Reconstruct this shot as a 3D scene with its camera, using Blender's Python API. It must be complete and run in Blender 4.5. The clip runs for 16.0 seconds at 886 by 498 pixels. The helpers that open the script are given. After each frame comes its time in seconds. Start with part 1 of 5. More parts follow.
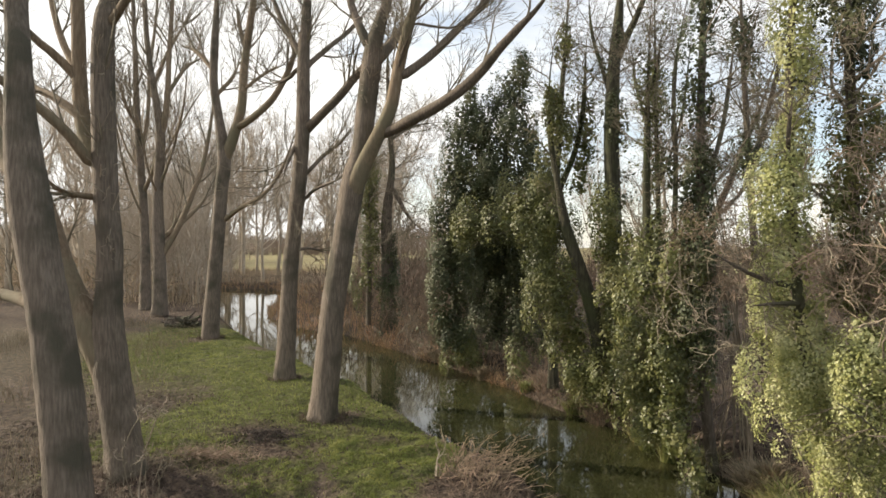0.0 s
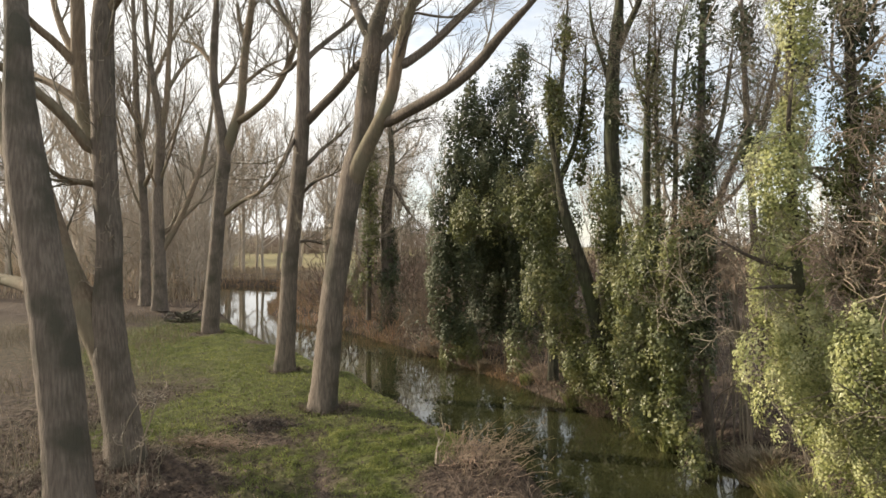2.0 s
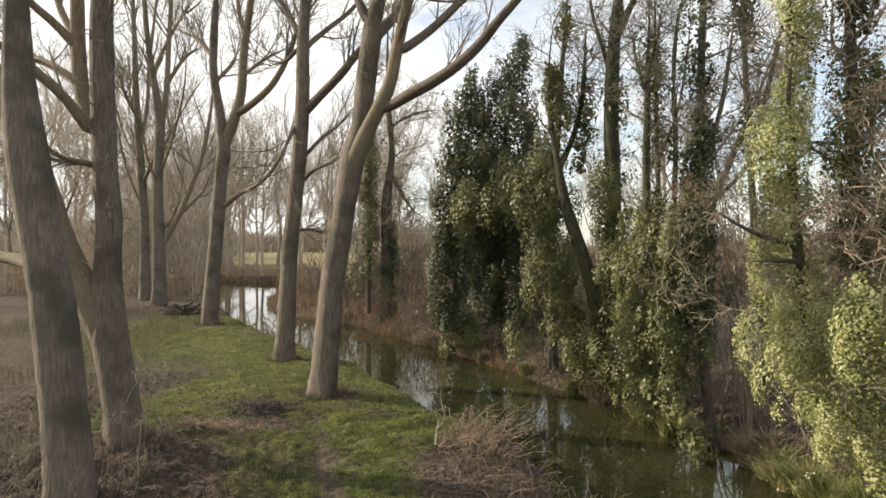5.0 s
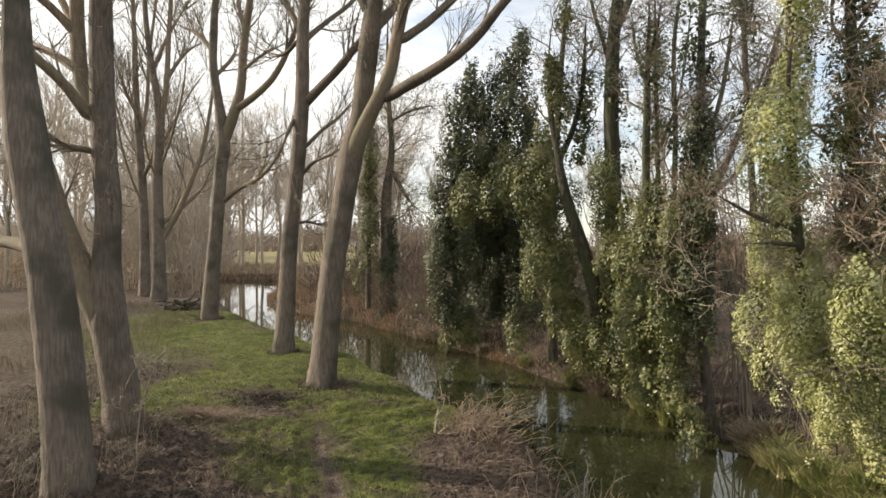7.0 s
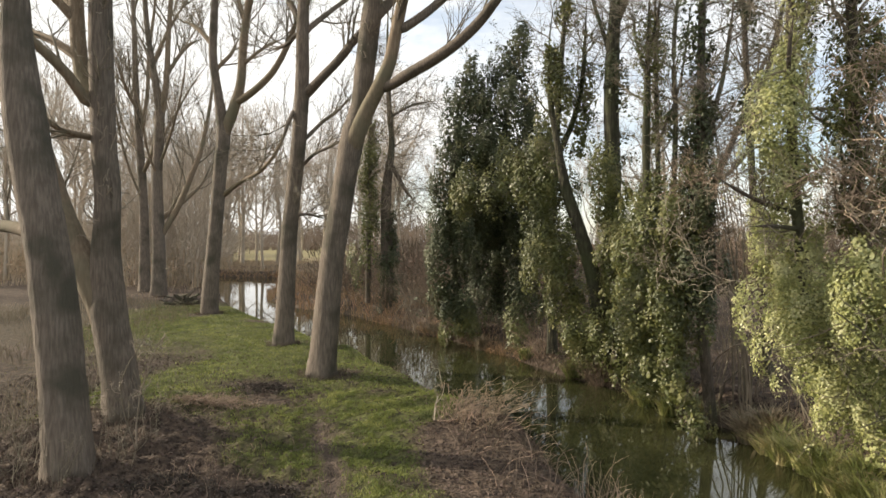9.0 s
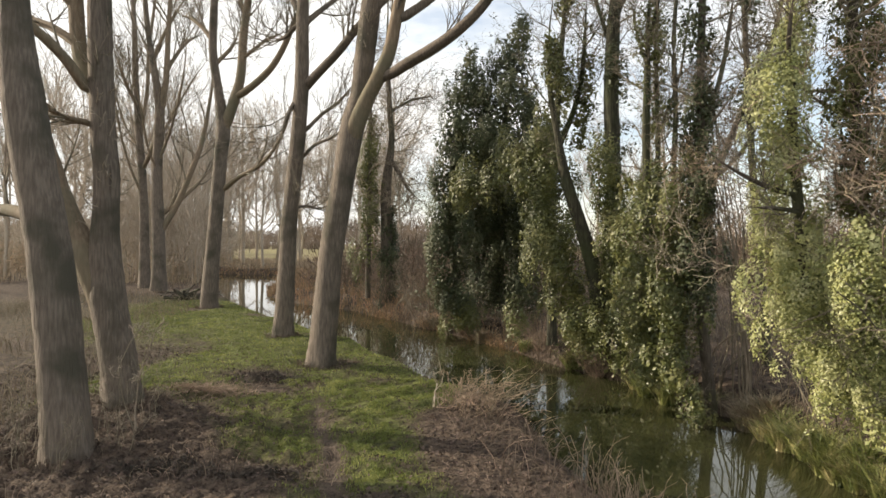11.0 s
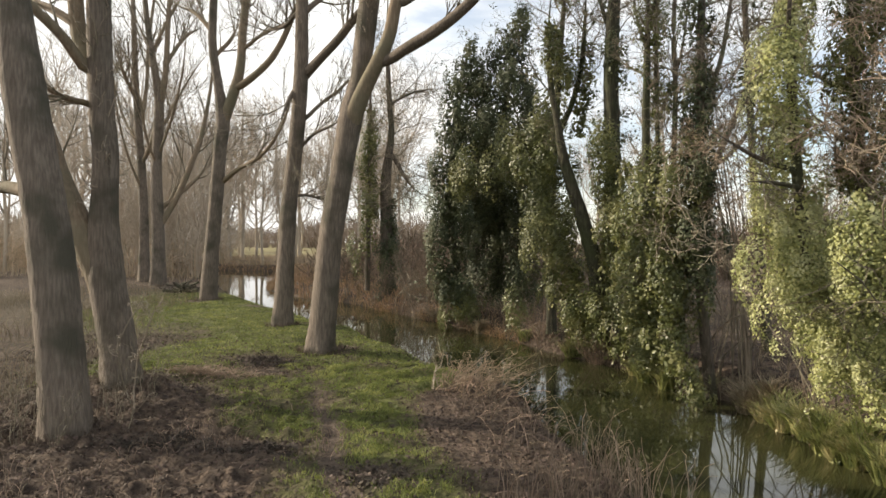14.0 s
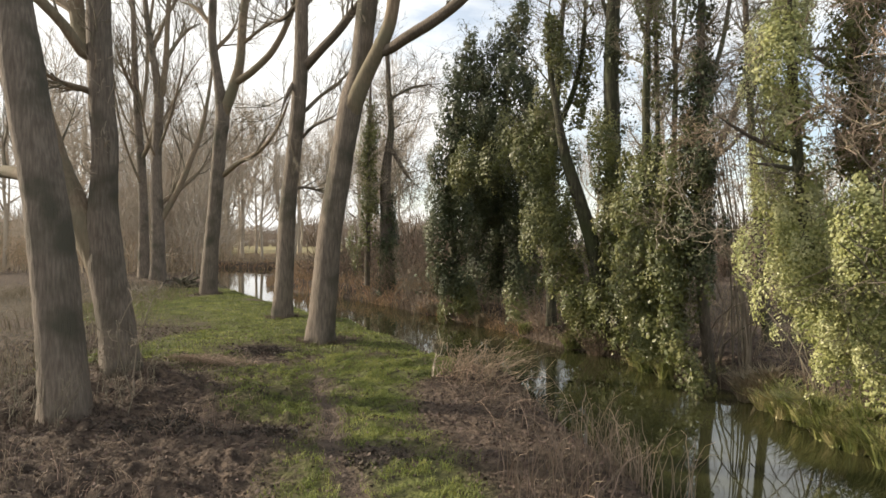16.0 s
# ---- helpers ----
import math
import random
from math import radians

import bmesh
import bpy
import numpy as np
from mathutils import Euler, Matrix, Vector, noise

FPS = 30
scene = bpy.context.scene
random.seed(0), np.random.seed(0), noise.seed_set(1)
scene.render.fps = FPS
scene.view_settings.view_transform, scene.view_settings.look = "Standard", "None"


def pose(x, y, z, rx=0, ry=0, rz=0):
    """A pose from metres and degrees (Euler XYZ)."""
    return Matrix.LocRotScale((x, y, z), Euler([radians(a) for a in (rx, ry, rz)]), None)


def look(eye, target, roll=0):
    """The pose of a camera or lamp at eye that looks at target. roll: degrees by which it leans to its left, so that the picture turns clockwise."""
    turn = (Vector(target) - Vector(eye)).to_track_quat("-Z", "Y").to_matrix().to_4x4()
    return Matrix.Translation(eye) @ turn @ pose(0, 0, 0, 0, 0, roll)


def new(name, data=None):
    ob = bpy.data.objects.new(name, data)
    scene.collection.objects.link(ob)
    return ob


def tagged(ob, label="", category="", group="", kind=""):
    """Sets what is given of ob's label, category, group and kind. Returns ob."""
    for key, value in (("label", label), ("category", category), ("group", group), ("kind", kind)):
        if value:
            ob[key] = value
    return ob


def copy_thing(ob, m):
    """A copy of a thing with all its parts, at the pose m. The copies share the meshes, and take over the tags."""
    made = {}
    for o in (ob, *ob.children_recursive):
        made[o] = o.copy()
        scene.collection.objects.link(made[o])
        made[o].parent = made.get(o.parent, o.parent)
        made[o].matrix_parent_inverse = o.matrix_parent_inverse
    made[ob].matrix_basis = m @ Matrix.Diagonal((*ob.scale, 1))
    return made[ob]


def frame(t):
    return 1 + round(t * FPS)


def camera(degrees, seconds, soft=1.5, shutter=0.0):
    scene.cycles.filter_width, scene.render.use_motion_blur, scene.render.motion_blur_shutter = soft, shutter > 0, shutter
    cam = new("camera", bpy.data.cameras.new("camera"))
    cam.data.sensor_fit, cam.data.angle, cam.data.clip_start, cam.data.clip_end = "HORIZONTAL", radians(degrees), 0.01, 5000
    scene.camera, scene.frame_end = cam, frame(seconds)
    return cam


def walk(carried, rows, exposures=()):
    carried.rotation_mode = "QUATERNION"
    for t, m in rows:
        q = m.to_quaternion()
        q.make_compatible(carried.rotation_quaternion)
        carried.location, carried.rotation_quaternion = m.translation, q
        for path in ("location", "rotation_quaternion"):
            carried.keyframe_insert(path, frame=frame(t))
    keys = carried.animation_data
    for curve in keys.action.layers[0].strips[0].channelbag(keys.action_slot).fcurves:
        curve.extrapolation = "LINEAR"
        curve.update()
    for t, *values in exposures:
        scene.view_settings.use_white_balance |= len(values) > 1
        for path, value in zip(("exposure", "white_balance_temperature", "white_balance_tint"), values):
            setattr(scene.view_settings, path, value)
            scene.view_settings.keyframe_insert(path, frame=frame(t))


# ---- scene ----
cam = camera(71.0, 16.0, soft=1.6)
METRES, EYE, TILT, LEAN, TURN = 1.8, 4.45, -0.2, 0.0, 0.0
ROWS = [
    (0, 0.0000, 0.0000, 0.0000, 0.000, 0.000, -0.00),
    (0.5, 0.0009, 0.0020, -0.0341, -0.000, -0.006, -0.02),
    (1, 0.0008, 0.0016, -0.0616, -0.000, -0.038, -0.00),
    (1.5, 0.0011, 0.0033, -0.0943, -0.006, -0.051, 0.00),
    (2, 0.0020, 0.0049, -0.1233, -0.000, -0.064, -0.01),
    (2.5, 0.0020, 0.0047, -0.1557, -0.006, -0.083, -0.02),
    (3, 0.0023, 0.0053, -0.1850, -0.006, -0.096, -0.00),
    (3.5, 0.0030, 0.0066, -0.2180, -0.006, -0.115, -0.02),
    (4, 0.0036, 0.0078, -0.2461, -0.006, -0.134, -0.00),
    (6.5, 0.0071, 0.0122, -0.4097, -0.006, -0.147, -0.06),
    (7, 0.0082, 0.0140, -0.4391, -0.013, -0.159, -0.06),
    (7.5, 0.0085, 0.0151, -0.4722, -0.013, -0.172, -0.09),
    (8, 0.0089, 0.0162, -0.5014, -0.019, -0.185, -0.12),
    (8.5, 0.0099, 0.0171, -0.5339, -0.019, -0.204, -0.13),
    (9, 0.0110, 0.0187, -0.5624, -0.019, -0.217, -0.13),
    (11.5, 0.0198, 0.0281, -0.7244, -0.000, -0.268, -0.17),
    (12, 0.0202, 0.0293, -0.7534, -0.006, -0.274, -0.17),
    (12.5, 0.0213, 0.0307, -0.7859, -0.006, -0.293, -0.18),
    (13, 0.0224, 0.0321, -0.8151, -0.013, -0.300, -0.17),
    (13.5, 0.0227, 0.0331, -0.8483, -0.019, -0.313, -0.19),
    (14, 0.0232, 0.0340, -0.8764, -0.019, -0.332, -0.20),
    (14.5, 0.0239, 0.0359, -0.9091, -0.026, -0.351, -0.20),
    (15, 0.0237, 0.0370, -0.9374, -0.026, -0.364, -0.21),
    (15.5, 0.0240, 0.0394, -0.9706, -0.026, -0.383, -0.20),
    (16, 0.0232, 0.0403, -0.9991, -0.032, -0.402, -0.21),
]
walk(cam, [(t, pose(0, 0, EYE, TILT, LEAN, TURN) @ pose(METRES * x, METRES * y, METRES * z, 90 + pitch, roll, yaw)) for t, x, y, z, yaw, pitch, roll in ROWS])

# ---------------------------------------------------------------- light
SUN_AZ, SUN_EL = 164.5, 21.0          # degrees: where the sun stands, counted from +x towards +y
world = bpy.data.worlds.new("sky")
scene.world = world
world.use_nodes = True
wn, wl = world.node_tree.nodes, world.node_tree.links
wn.clear()
w_out, w_bg, w_sky = wn.new("ShaderNodeOutputWorld"), wn.new("ShaderNodeBackground"), wn.new("ShaderNodeTexSky")
w_sky.sky_type, w_sky.sun_disc = "NISHITA", False
w_sky.sun_elevation, w_sky.sun_rotation = radians(SUN_EL), radians(90 - SUN_AZ)
w_sky.air_density, w_sky.dust_density, w_sky.ozone_density = 1.0, 0.8, 1.0
w_co, w_map = wn.new("ShaderNodeTexCoord"), wn.new("ShaderNodeMapping")
w_map.inputs["Scale"].default_value = (1.0, 1.0, 3.2)
w_noise, w_ramp, w_mix = wn.new("ShaderNodeTexNoise"), wn.new("ShaderNodeValToRGB"), wn.new("ShaderNodeMix")
w_noise.inputs["Scale"].default_value, w_noise.inputs["Detail"].default_value = 2.6, 7.0
w_noise.inputs["Roughness"].default_value = 0.58
w_ramp.color_ramp.elements[0].position, w_ramp.color_ramp.elements[1].position = 0.36, 0.62
w_ramp.color_ramp.elements[0].color = (0.3, 0.3, 0.3, 1)
w_mix.data_type = "RGBA"
w_mix.inputs["B"].default_value = (6.5, 6.42, 6.18, 1)
wl.new(w_co.outputs["Generated"], w_map.inputs["Vector"])
wl.new(w_map.outputs["Vector"], w_noise.inputs["Vector"])
wl.new(w_noise.outputs["Fac"], w_ramp.inputs["Fac"])
# the haze is thicker towards the sun's side, thinner away from it
w_sep, w_side, w_mul = wn.new("ShaderNodeSeparateXYZ"), wn.new("ShaderNodeMapRange"), wn.new("ShaderNodeMath")
w_side.inputs["From Min"].default_value, w_side.inputs["From Max"].default_value = -0.4, 0.2
w_side.inputs["To Min"].default_value, w_side.inputs["To Max"].default_value = 2.4, 0.8
w_mul.operation, w_mul.use_clamp = "MULTIPLY", True
wl.new(w_co.outputs["Generated"], w_sep.inputs["Vector"])
wl.new(w_sep.outputs["X"], w_side.inputs["Value"])
wl.new(w_ramp.outputs["Color"], w_mul.inputs[0])
wl.new(w_side.outputs["Result"], w_mul.inputs[1])
wl.new(w_mul.outputs["Value"], w_mix.inputs["Factor"])
wl.new(w_sky.outputs["Color"], w_mix.inputs["A"])
wl.new(w_mix.outputs["Result"], w_bg.inputs["Color"])
wl.new(w_bg.outputs["Background"], w_out.inputs["Surface"])
w_bg.inputs["Strength"].default_value = 0.125

sun = new("sun", bpy.data.lights.new("sun", "SUN"))
sun.data.energy, sun.data.angle, sun.data.color = 5.0, radians(0.6), (1.0, 0.87, 0.68)
sun_dir = Vector((math.cos(radians(SUN_AZ)) * math.cos(radians(SUN_EL)), math.sin(radians(SUN_AZ)) * math.cos(radians(SUN_EL)), math.sin(radians(SUN_EL))))
sun.matrix_world = look(sun_dir * 200, (0, 0, 0))
scene.view_settings.exposure = 0.69

RNG = np.random.default_rng(7)


# ---------------------------------------------------------------- materials
def material(name, colours, scale=4.0, detail=6.0, stretch=(1, 1, 1), rough=0.85, bump=0.3, bump_scale=20.0, bump_dist=0.02,
             island=0.0, translucent=0.0, spec=0.3, stain=None, stain_scale=0.7, object_random=0.0, contrast=1.0):
    """A rough natural surface: two or three colours mixed by noise, stains at a larger scale, fine relief."""
    mat = bpy.data.materials.new(name)
    mat.use_nodes = True
    nodes, links = mat.node_tree.nodes, mat.node_tree.links
    bsdf, out = nodes["Principled BSDF"], nodes["Material Output"]
    geo, mapping = nodes.new("ShaderNodeNewGeometry"), nodes.new("ShaderNodeMapping")
    mapping.inputs["Scale"].default_value = stretch
    links.new(geo.outputs["Position"], mapping.inputs["Vector"])
    n1, ramp = nodes.new("ShaderNodeTexNoise"), nodes.new("ShaderNodeValToRGB")
    n1.inputs["Scale"].default_value, n1.inputs["Detail"].default_value = scale, detail
    links.new(mapping.outputs["Vector"], n1.inputs["Vector"])
    links.new(n1.outputs["Fac"], ramp.inputs["Fac"])
    els = ramp.color_ramp.elements
    while len(els) < len(colours):
        els.new(0.5)
    for i, c in enumerate(colours):
        els[i].position = 0.5 + contrast * 0.4 * (i / max(1, len(colours) - 1) - 0.5)
        els[i].color = (*c, 1)
    colour = ramp.outputs["Color"]
    if stain:
        n2, r2, mx = nodes.new("ShaderNodeTexNoise"), nodes.new("ShaderNodeValToRGB"), nodes.new("ShaderNodeMix")
        n2.inputs["Scale"].default_value, n2.inputs["Detail"].default_value = stain_scale, 4.0
        links.new(geo.outputs["Position"], n2.inputs["Vector"])
        links.new(n2.outputs["Fac"], r2.inputs["Fac"])
        r2.color_ramp.elements[0].position, r2.color_ramp.elements[1].position = 0.48, 0.66
        mx.data_type = "RGBA"
        mx.inputs["B"].default_value = (*stain, 1)
        links.new(r2.outputs["Color"], mx.inputs["Factor"])
        links.new(colour, mx.inputs["A"])
        colour = mx.outputs["Result"]
    if island or object_random:
        hsv, mr, mr2 = nodes.new("ShaderNodeHueSaturation"), nodes.new("ShaderNodeMapRange"), nodes.new("ShaderNodeMapRange")
        if object_random:
            src, amount = nodes.new("ShaderNodeObjectInfo").outputs["Random"], object_random
        else:
            src, amount = geo.outputs["Random Per Island"], island
        mr.inputs["To Min"].default_value, mr.inputs["To Max"].default_value = 1 - amount, 1 + amount
        mr2.inputs["To Min"].default_value, mr2.inputs["To Max"].default_value = 0.5 + 0.05 * amount, 0.5 - 0.05 * amount
        links.new(src, mr.inputs["Value"])
        links.new(src, mr2.inputs["Value"])
        links.new(mr.outputs["Result"], hsv.inputs["Value"])
        links.new(mr2.outputs["Result"], hsv.inputs["Hue"])
        links.new(colour, hsv.inputs["Color"])
        colour = hsv.outputs["Color"]
    links.new(colour, bsdf.inputs["Base Color"])
    bsdf.inputs["Roughness"].default_value = rough
    bsdf.inputs["Specular IOR Level"].default_value = spec
    if bump:
        n3, bp = nodes.new("ShaderNodeTexNoise"), nodes.new("ShaderNodeBump")
        n3.inputs["Scale"].default_value, n3.inputs["Detail"].default_value = bump_scale, 5.0
        links.new(mapping.outputs["Vector"], n3.inputs["Vector"])
        links.new(n3.outputs["Fac"], bp.inputs["Height"])
        bp.inputs["Strength"].default_value, bp.inputs["Distance"].default_value = bump, bump_dist
        links.new(bp.outputs["Normal"], bsdf.inputs["Normal"])
    if translucent:
        tr, ms = nodes.new("ShaderNodeBsdfTranslucent"), nodes.new("ShaderNodeMixShader")
        ms.inputs["Fac"].default_value = translucent
        links.new(colour, tr.inputs["Color"])
        links.new(bsdf.outputs["BSDF"], ms.inputs[1])
        links.new(tr.outputs["BSDF"], ms.inputs[2])
        links.new(ms.outputs["Shader"], out.inputs["Surface"])
    return mat


BARK = material("poplar_bark", [(0.106, 0.086, 0.068), (0.152, 0.124, 0.099), (0.202, 0.167, 0.135)], 30, 9, (1, 1, 0.12), 0.93, 1.0, 40, 0.04, stain=(0.075, 0.068, 0.05), stain_scale=1.3, contrast=0.9)
BARK_PALE = material("pale_bark", [(0.15, 0.115, 0.08), (0.19, 0.145, 0.1), (0.24, 0.19, 0.135)], 22, 8, (1, 1, 0.15), 0.9, 0.7, 24, 0.04, stain=(0.15, 0.135, 0.09), contrast=0.8)
# darker copy of the bark with shade put into its colour
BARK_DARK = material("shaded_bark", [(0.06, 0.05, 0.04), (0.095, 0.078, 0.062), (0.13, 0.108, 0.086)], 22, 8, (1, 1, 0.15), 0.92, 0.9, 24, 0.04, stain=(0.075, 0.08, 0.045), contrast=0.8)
# greenish bark, its colour darkened further so that trunks among ivy look unlit
BARK_GREEN_SHADE = material("greenish_shade_bark", [(0.025, 0.024, 0.016), (0.05, 0.047, 0.032), (0.085, 0.08, 0.05)], 22, 8, (1, 1, 0.18), 0.92, 0.9, 24, 0.04, stain=(0.045, 0.055, 0.022))
TWIG = material("bare_twigs", [(0.12, 0.1, 0.072), (0.215, 0.184, 0.135)], 3, 3, bump=0, island=0.35)
# pale because the haze of distance is put into the colour
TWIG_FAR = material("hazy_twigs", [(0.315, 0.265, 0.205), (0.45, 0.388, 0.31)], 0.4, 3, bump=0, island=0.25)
TWIG_PALE = material("pale_twigs", [(0.19, 0.158, 0.115), (0.36, 0.31, 0.24)], 3, 3, bump=0, island=0.35)
TWIG_TAN = material("tan_twigs", [(0.19, 0.142, 0.102), (0.37, 0.29, 0.21)], 3, 3, bump=0, island=0.35)
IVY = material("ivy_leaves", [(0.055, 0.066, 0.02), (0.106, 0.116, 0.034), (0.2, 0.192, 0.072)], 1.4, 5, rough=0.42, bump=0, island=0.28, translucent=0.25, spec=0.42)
# darkest copy of the ivy: shade is put into its colour
IVY_SHADED = material("shaded_ivy_leaves", [(0.028, 0.038, 0.017), (0.052, 0.064, 0.027), (0.098, 0.102, 0.046)], 1.2, 5, rough=0.52, bump=0, island=0.28, translucent=0.12, spec=0.32)
# brightest copy of the ivy: sunlight is put into its colour
IVY_LIT = material("sunlit_yellow_green_ivy", [(0.17, 0.19, 0.06), (0.33, 0.34, 0.13), (0.5, 0.5, 0.27)], 2.2, 6, rough=0.4, bump=0, island=0.26, translucent=0.25, spec=0.45, contrast=0.8)
DULL = material("weathered_stems", [(0.075, 0.057, 0.043), (0.15, 0.115, 0.085)], 4, 3, bump=0, island=0.4)
STRAW = material("dead_stems", [(0.145, 0.118, 0.077), (0.28, 0.23, 0.152)], 4, 3, bump=0, island=0.4)
BRAMBLE = material("tan_stalks", [(0.16, 0.117, 0.082), (0.32, 0.24, 0.17)], 4, 3, bump=0, island=0.4)
RUST = material("russet_stems", [(0.115, 0.085, 0.06), (0.21, 0.158, 0.112)], 4, 3, bump=0, island=0.4)
OCHRE = material("orange_brown_grass", [(0.24, 0.16, 0.09), (0.42, 0.29, 0.17)], 4, 3, bump=0, island=0.4)
PILE = material("rotting_leaves", [(0.035, 0.028, 0.022), (0.07, 0.055, 0.043), (0.12, 0.095, 0.072)], 6, 3, bump=0, island=0.5)
REED = material("pale_reeds", [(0.26, 0.2, 0.135), (0.43, 0.345, 0.24)], 1, 3, bump=0, island=0.3)
LITTER = material("dead_leaves", [(0.045, 0.033, 0.026), (0.08, 0.058, 0.046), (0.125, 0.092, 0.072)], 5, 3, bump=0, island=0.35)
GRASS = material("short_grass", [(0.06, 0.077, 0.023), (0.145, 0.17, 0.043), (0.25, 0.265, 0.083)], 1.5, 6, bump=0, island=0.35, translucent=0.3, rough=0.6)
SEDGE = material("sedge_blades", [(0.1, 0.12, 0.036), (0.195, 0.21, 0.07), (0.38, 0.33, 0.17)], 3, 3, bump=0, island=0.4, translucent=0.25, rough=0.5)
# lighter than near twigs: some distance haze is put into this colour too
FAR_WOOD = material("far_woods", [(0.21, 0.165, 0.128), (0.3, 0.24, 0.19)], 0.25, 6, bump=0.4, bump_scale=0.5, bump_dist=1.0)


def ground_material():
    """Mown grass, bare earth, leaf litter and far meadow, shared out by the sheet's own masks."""
    mat = bpy.data.materials.new("ground_cover")
    mat.use_nodes = True
    nodes, links = mat.node_tree.nodes, mat.node_tree.links
    bsdf = nodes["Principled BSDF"]
    geo, att = nodes.new("ShaderNodeNewGeometry"), nodes.new("ShaderNodeAttribute")
    att.attribute_name = "cover"
    sep = nodes.new("ShaderNodeSeparateColor")
    links.new(att.outputs["Color"], sep.inputs["Color"])

    def noise_mix(scale, a, b, lo=0.35, hi=0.65):
        n, r = nodes.new("ShaderNodeTexNoise"), nodes.new("ShaderNodeValToRGB")
        n.inputs["Scale"].default_value, n.inputs["Detail"].default_value = scale, 8.0
        links.new(geo.outputs["Position"], n.inputs["Vector"])
        links.new(n.outputs["Fac"], r.inputs["Fac"])
        r.color_ramp.elements[0].position, r.color_ramp.elements[1].position = lo, hi
        r.color_ramp.elements[0].color, r.color_ramp.elements[1].color = (*a, 1), (*b, 1)
        return r.outputs["Color"]

    def blend(fac, a, b):
        m = nodes.new("ShaderNodeMix")
        m.data_type = "RGBA"
        links.new(fac, m.inputs["Factor"])
        links.new(a, m.inputs["A"])
        links.new(b, m.inputs["B"])
        return m.outputs["Result"]

    earth = noise_mix(7.0, (0.036, 0.027, 0.022), (0.125, 0.093, 0.07))
    turf = noise_mix(5.0, (0.05, 0.05, 0.024), (0.118, 0.128, 0.04))
    mud = noise_mix(6.0, (0.055, 0.042, 0.034), (0.115, 0.088, 0.07))
    meadow = noise_mix(0.05, (0.19, 0.155, 0.09), (0.235, 0.21, 0.105))
    c = blend(sep.outputs["Red"], earth, turf)
    c = blend(sep.outputs["Green"], c, mud)
    c = blend(sep.outputs["Blue"], c, meadow)
    links.new(c, bsdf.inputs["Base Color"])
    bsdf.inputs["Roughness"].default_value = 0.95
    bsdf.inputs["Specular IOR Level"].default_value = 0.15
    n, bp = nodes.new("ShaderNodeTexNoise"), nodes.new("ShaderNodeBump")
    n.inputs["Scale"].default_value, n.inputs["Detail"].default_value = 18.0, 8.0
    links.new(geo.outputs["Position"], n.inputs["Vector"])
    links.new(n.outputs["Fac"], bp.inputs["Height"])
    bp.inputs["Strength"].default_value, bp.inputs["Distance"].default_value = 1.0, 0.09
    n2, bp2 = nodes.new("ShaderNodeTexNoise"), nodes.new("ShaderNodeBump")
    n2.inputs["Scale"].default_value, n2.inputs["Detail"].default_value = 5.0, 4.0
    links.new(geo.outputs["Position"], n2.inputs["Vector"])
    links.new(n2.outputs["Fac"], bp2.inputs["Height"])
    bp2.inputs["Strength"].default_value, bp2.inputs["Distance"].default_value = 0.8, 0.12
    links.new(bp2.outputs["Normal"], bp.inputs["Normal"])
    links.new(bp.outputs["Normal"], bsdf.inputs["Normal"])
    return mat


def water_material():
    mat = bpy.data.materials.new("river_water")
    mat.use_nodes = True
    nodes, links = mat.node_tree.nodes, mat.node_tree.links
    bsdf = nodes["Principled BSDF"]
    geo, mp = nodes.new("ShaderNodeNewGeometry"), nodes.new("ShaderNodeMapping")
    mp.inputs["Scale"].default_value = (1.0, 0.6, 1.0)
    n0, r0 = nodes.new("ShaderNodeTexNoise"), nodes.new("ShaderNodeValToRGB")
    n0.inputs["Scale"].default_value, n0.inputs["Detail"].default_value = 0.5, 4
    r0.color_ramp.elements[0].color, r0.color_ramp.elements[1].color = (0.018, 0.02, 0.009, 1), (0.038, 0.039, 0.016, 1)
    r0.color_ramp.elements[0].position, r0.color_ramp.elements[1].position = 0.35, 0.65
    links.new(geo.outputs["Position"], mp.inputs["Vector"])
    links.new(geo.outputs["Position"], n0.inputs["Vector"])
    links.new(n0.outputs["Fac"], r0.inputs["Fac"])
    links.new(r0.outputs["Color"], bsdf.inputs["Base Color"])
    bsdf.inputs["Roughness"].default_value = 0.03
    bsdf.inputs["IOR"].default_value = 1.5
    n1, bp = nodes.new("ShaderNodeTexNoise"), nodes.new("ShaderNodeBump")
    n1.inputs["Scale"].default_value, n1.inputs["Detail"].default_value = 2.2, 3
    links.new(mp.outputs["Vector"], n1.inputs["Vector"])
    links.new(n1.outputs["Fac"], bp.inputs["Height"])
    bp.inputs["Strength"].default_value, bp.inputs["Distance"].default_value = 0.07, 0.02
    links.new(bp.outputs["Normal"], bsdf.inputs["Normal"])
    return mat


GROUND, WATER = ground_material(), water_material()


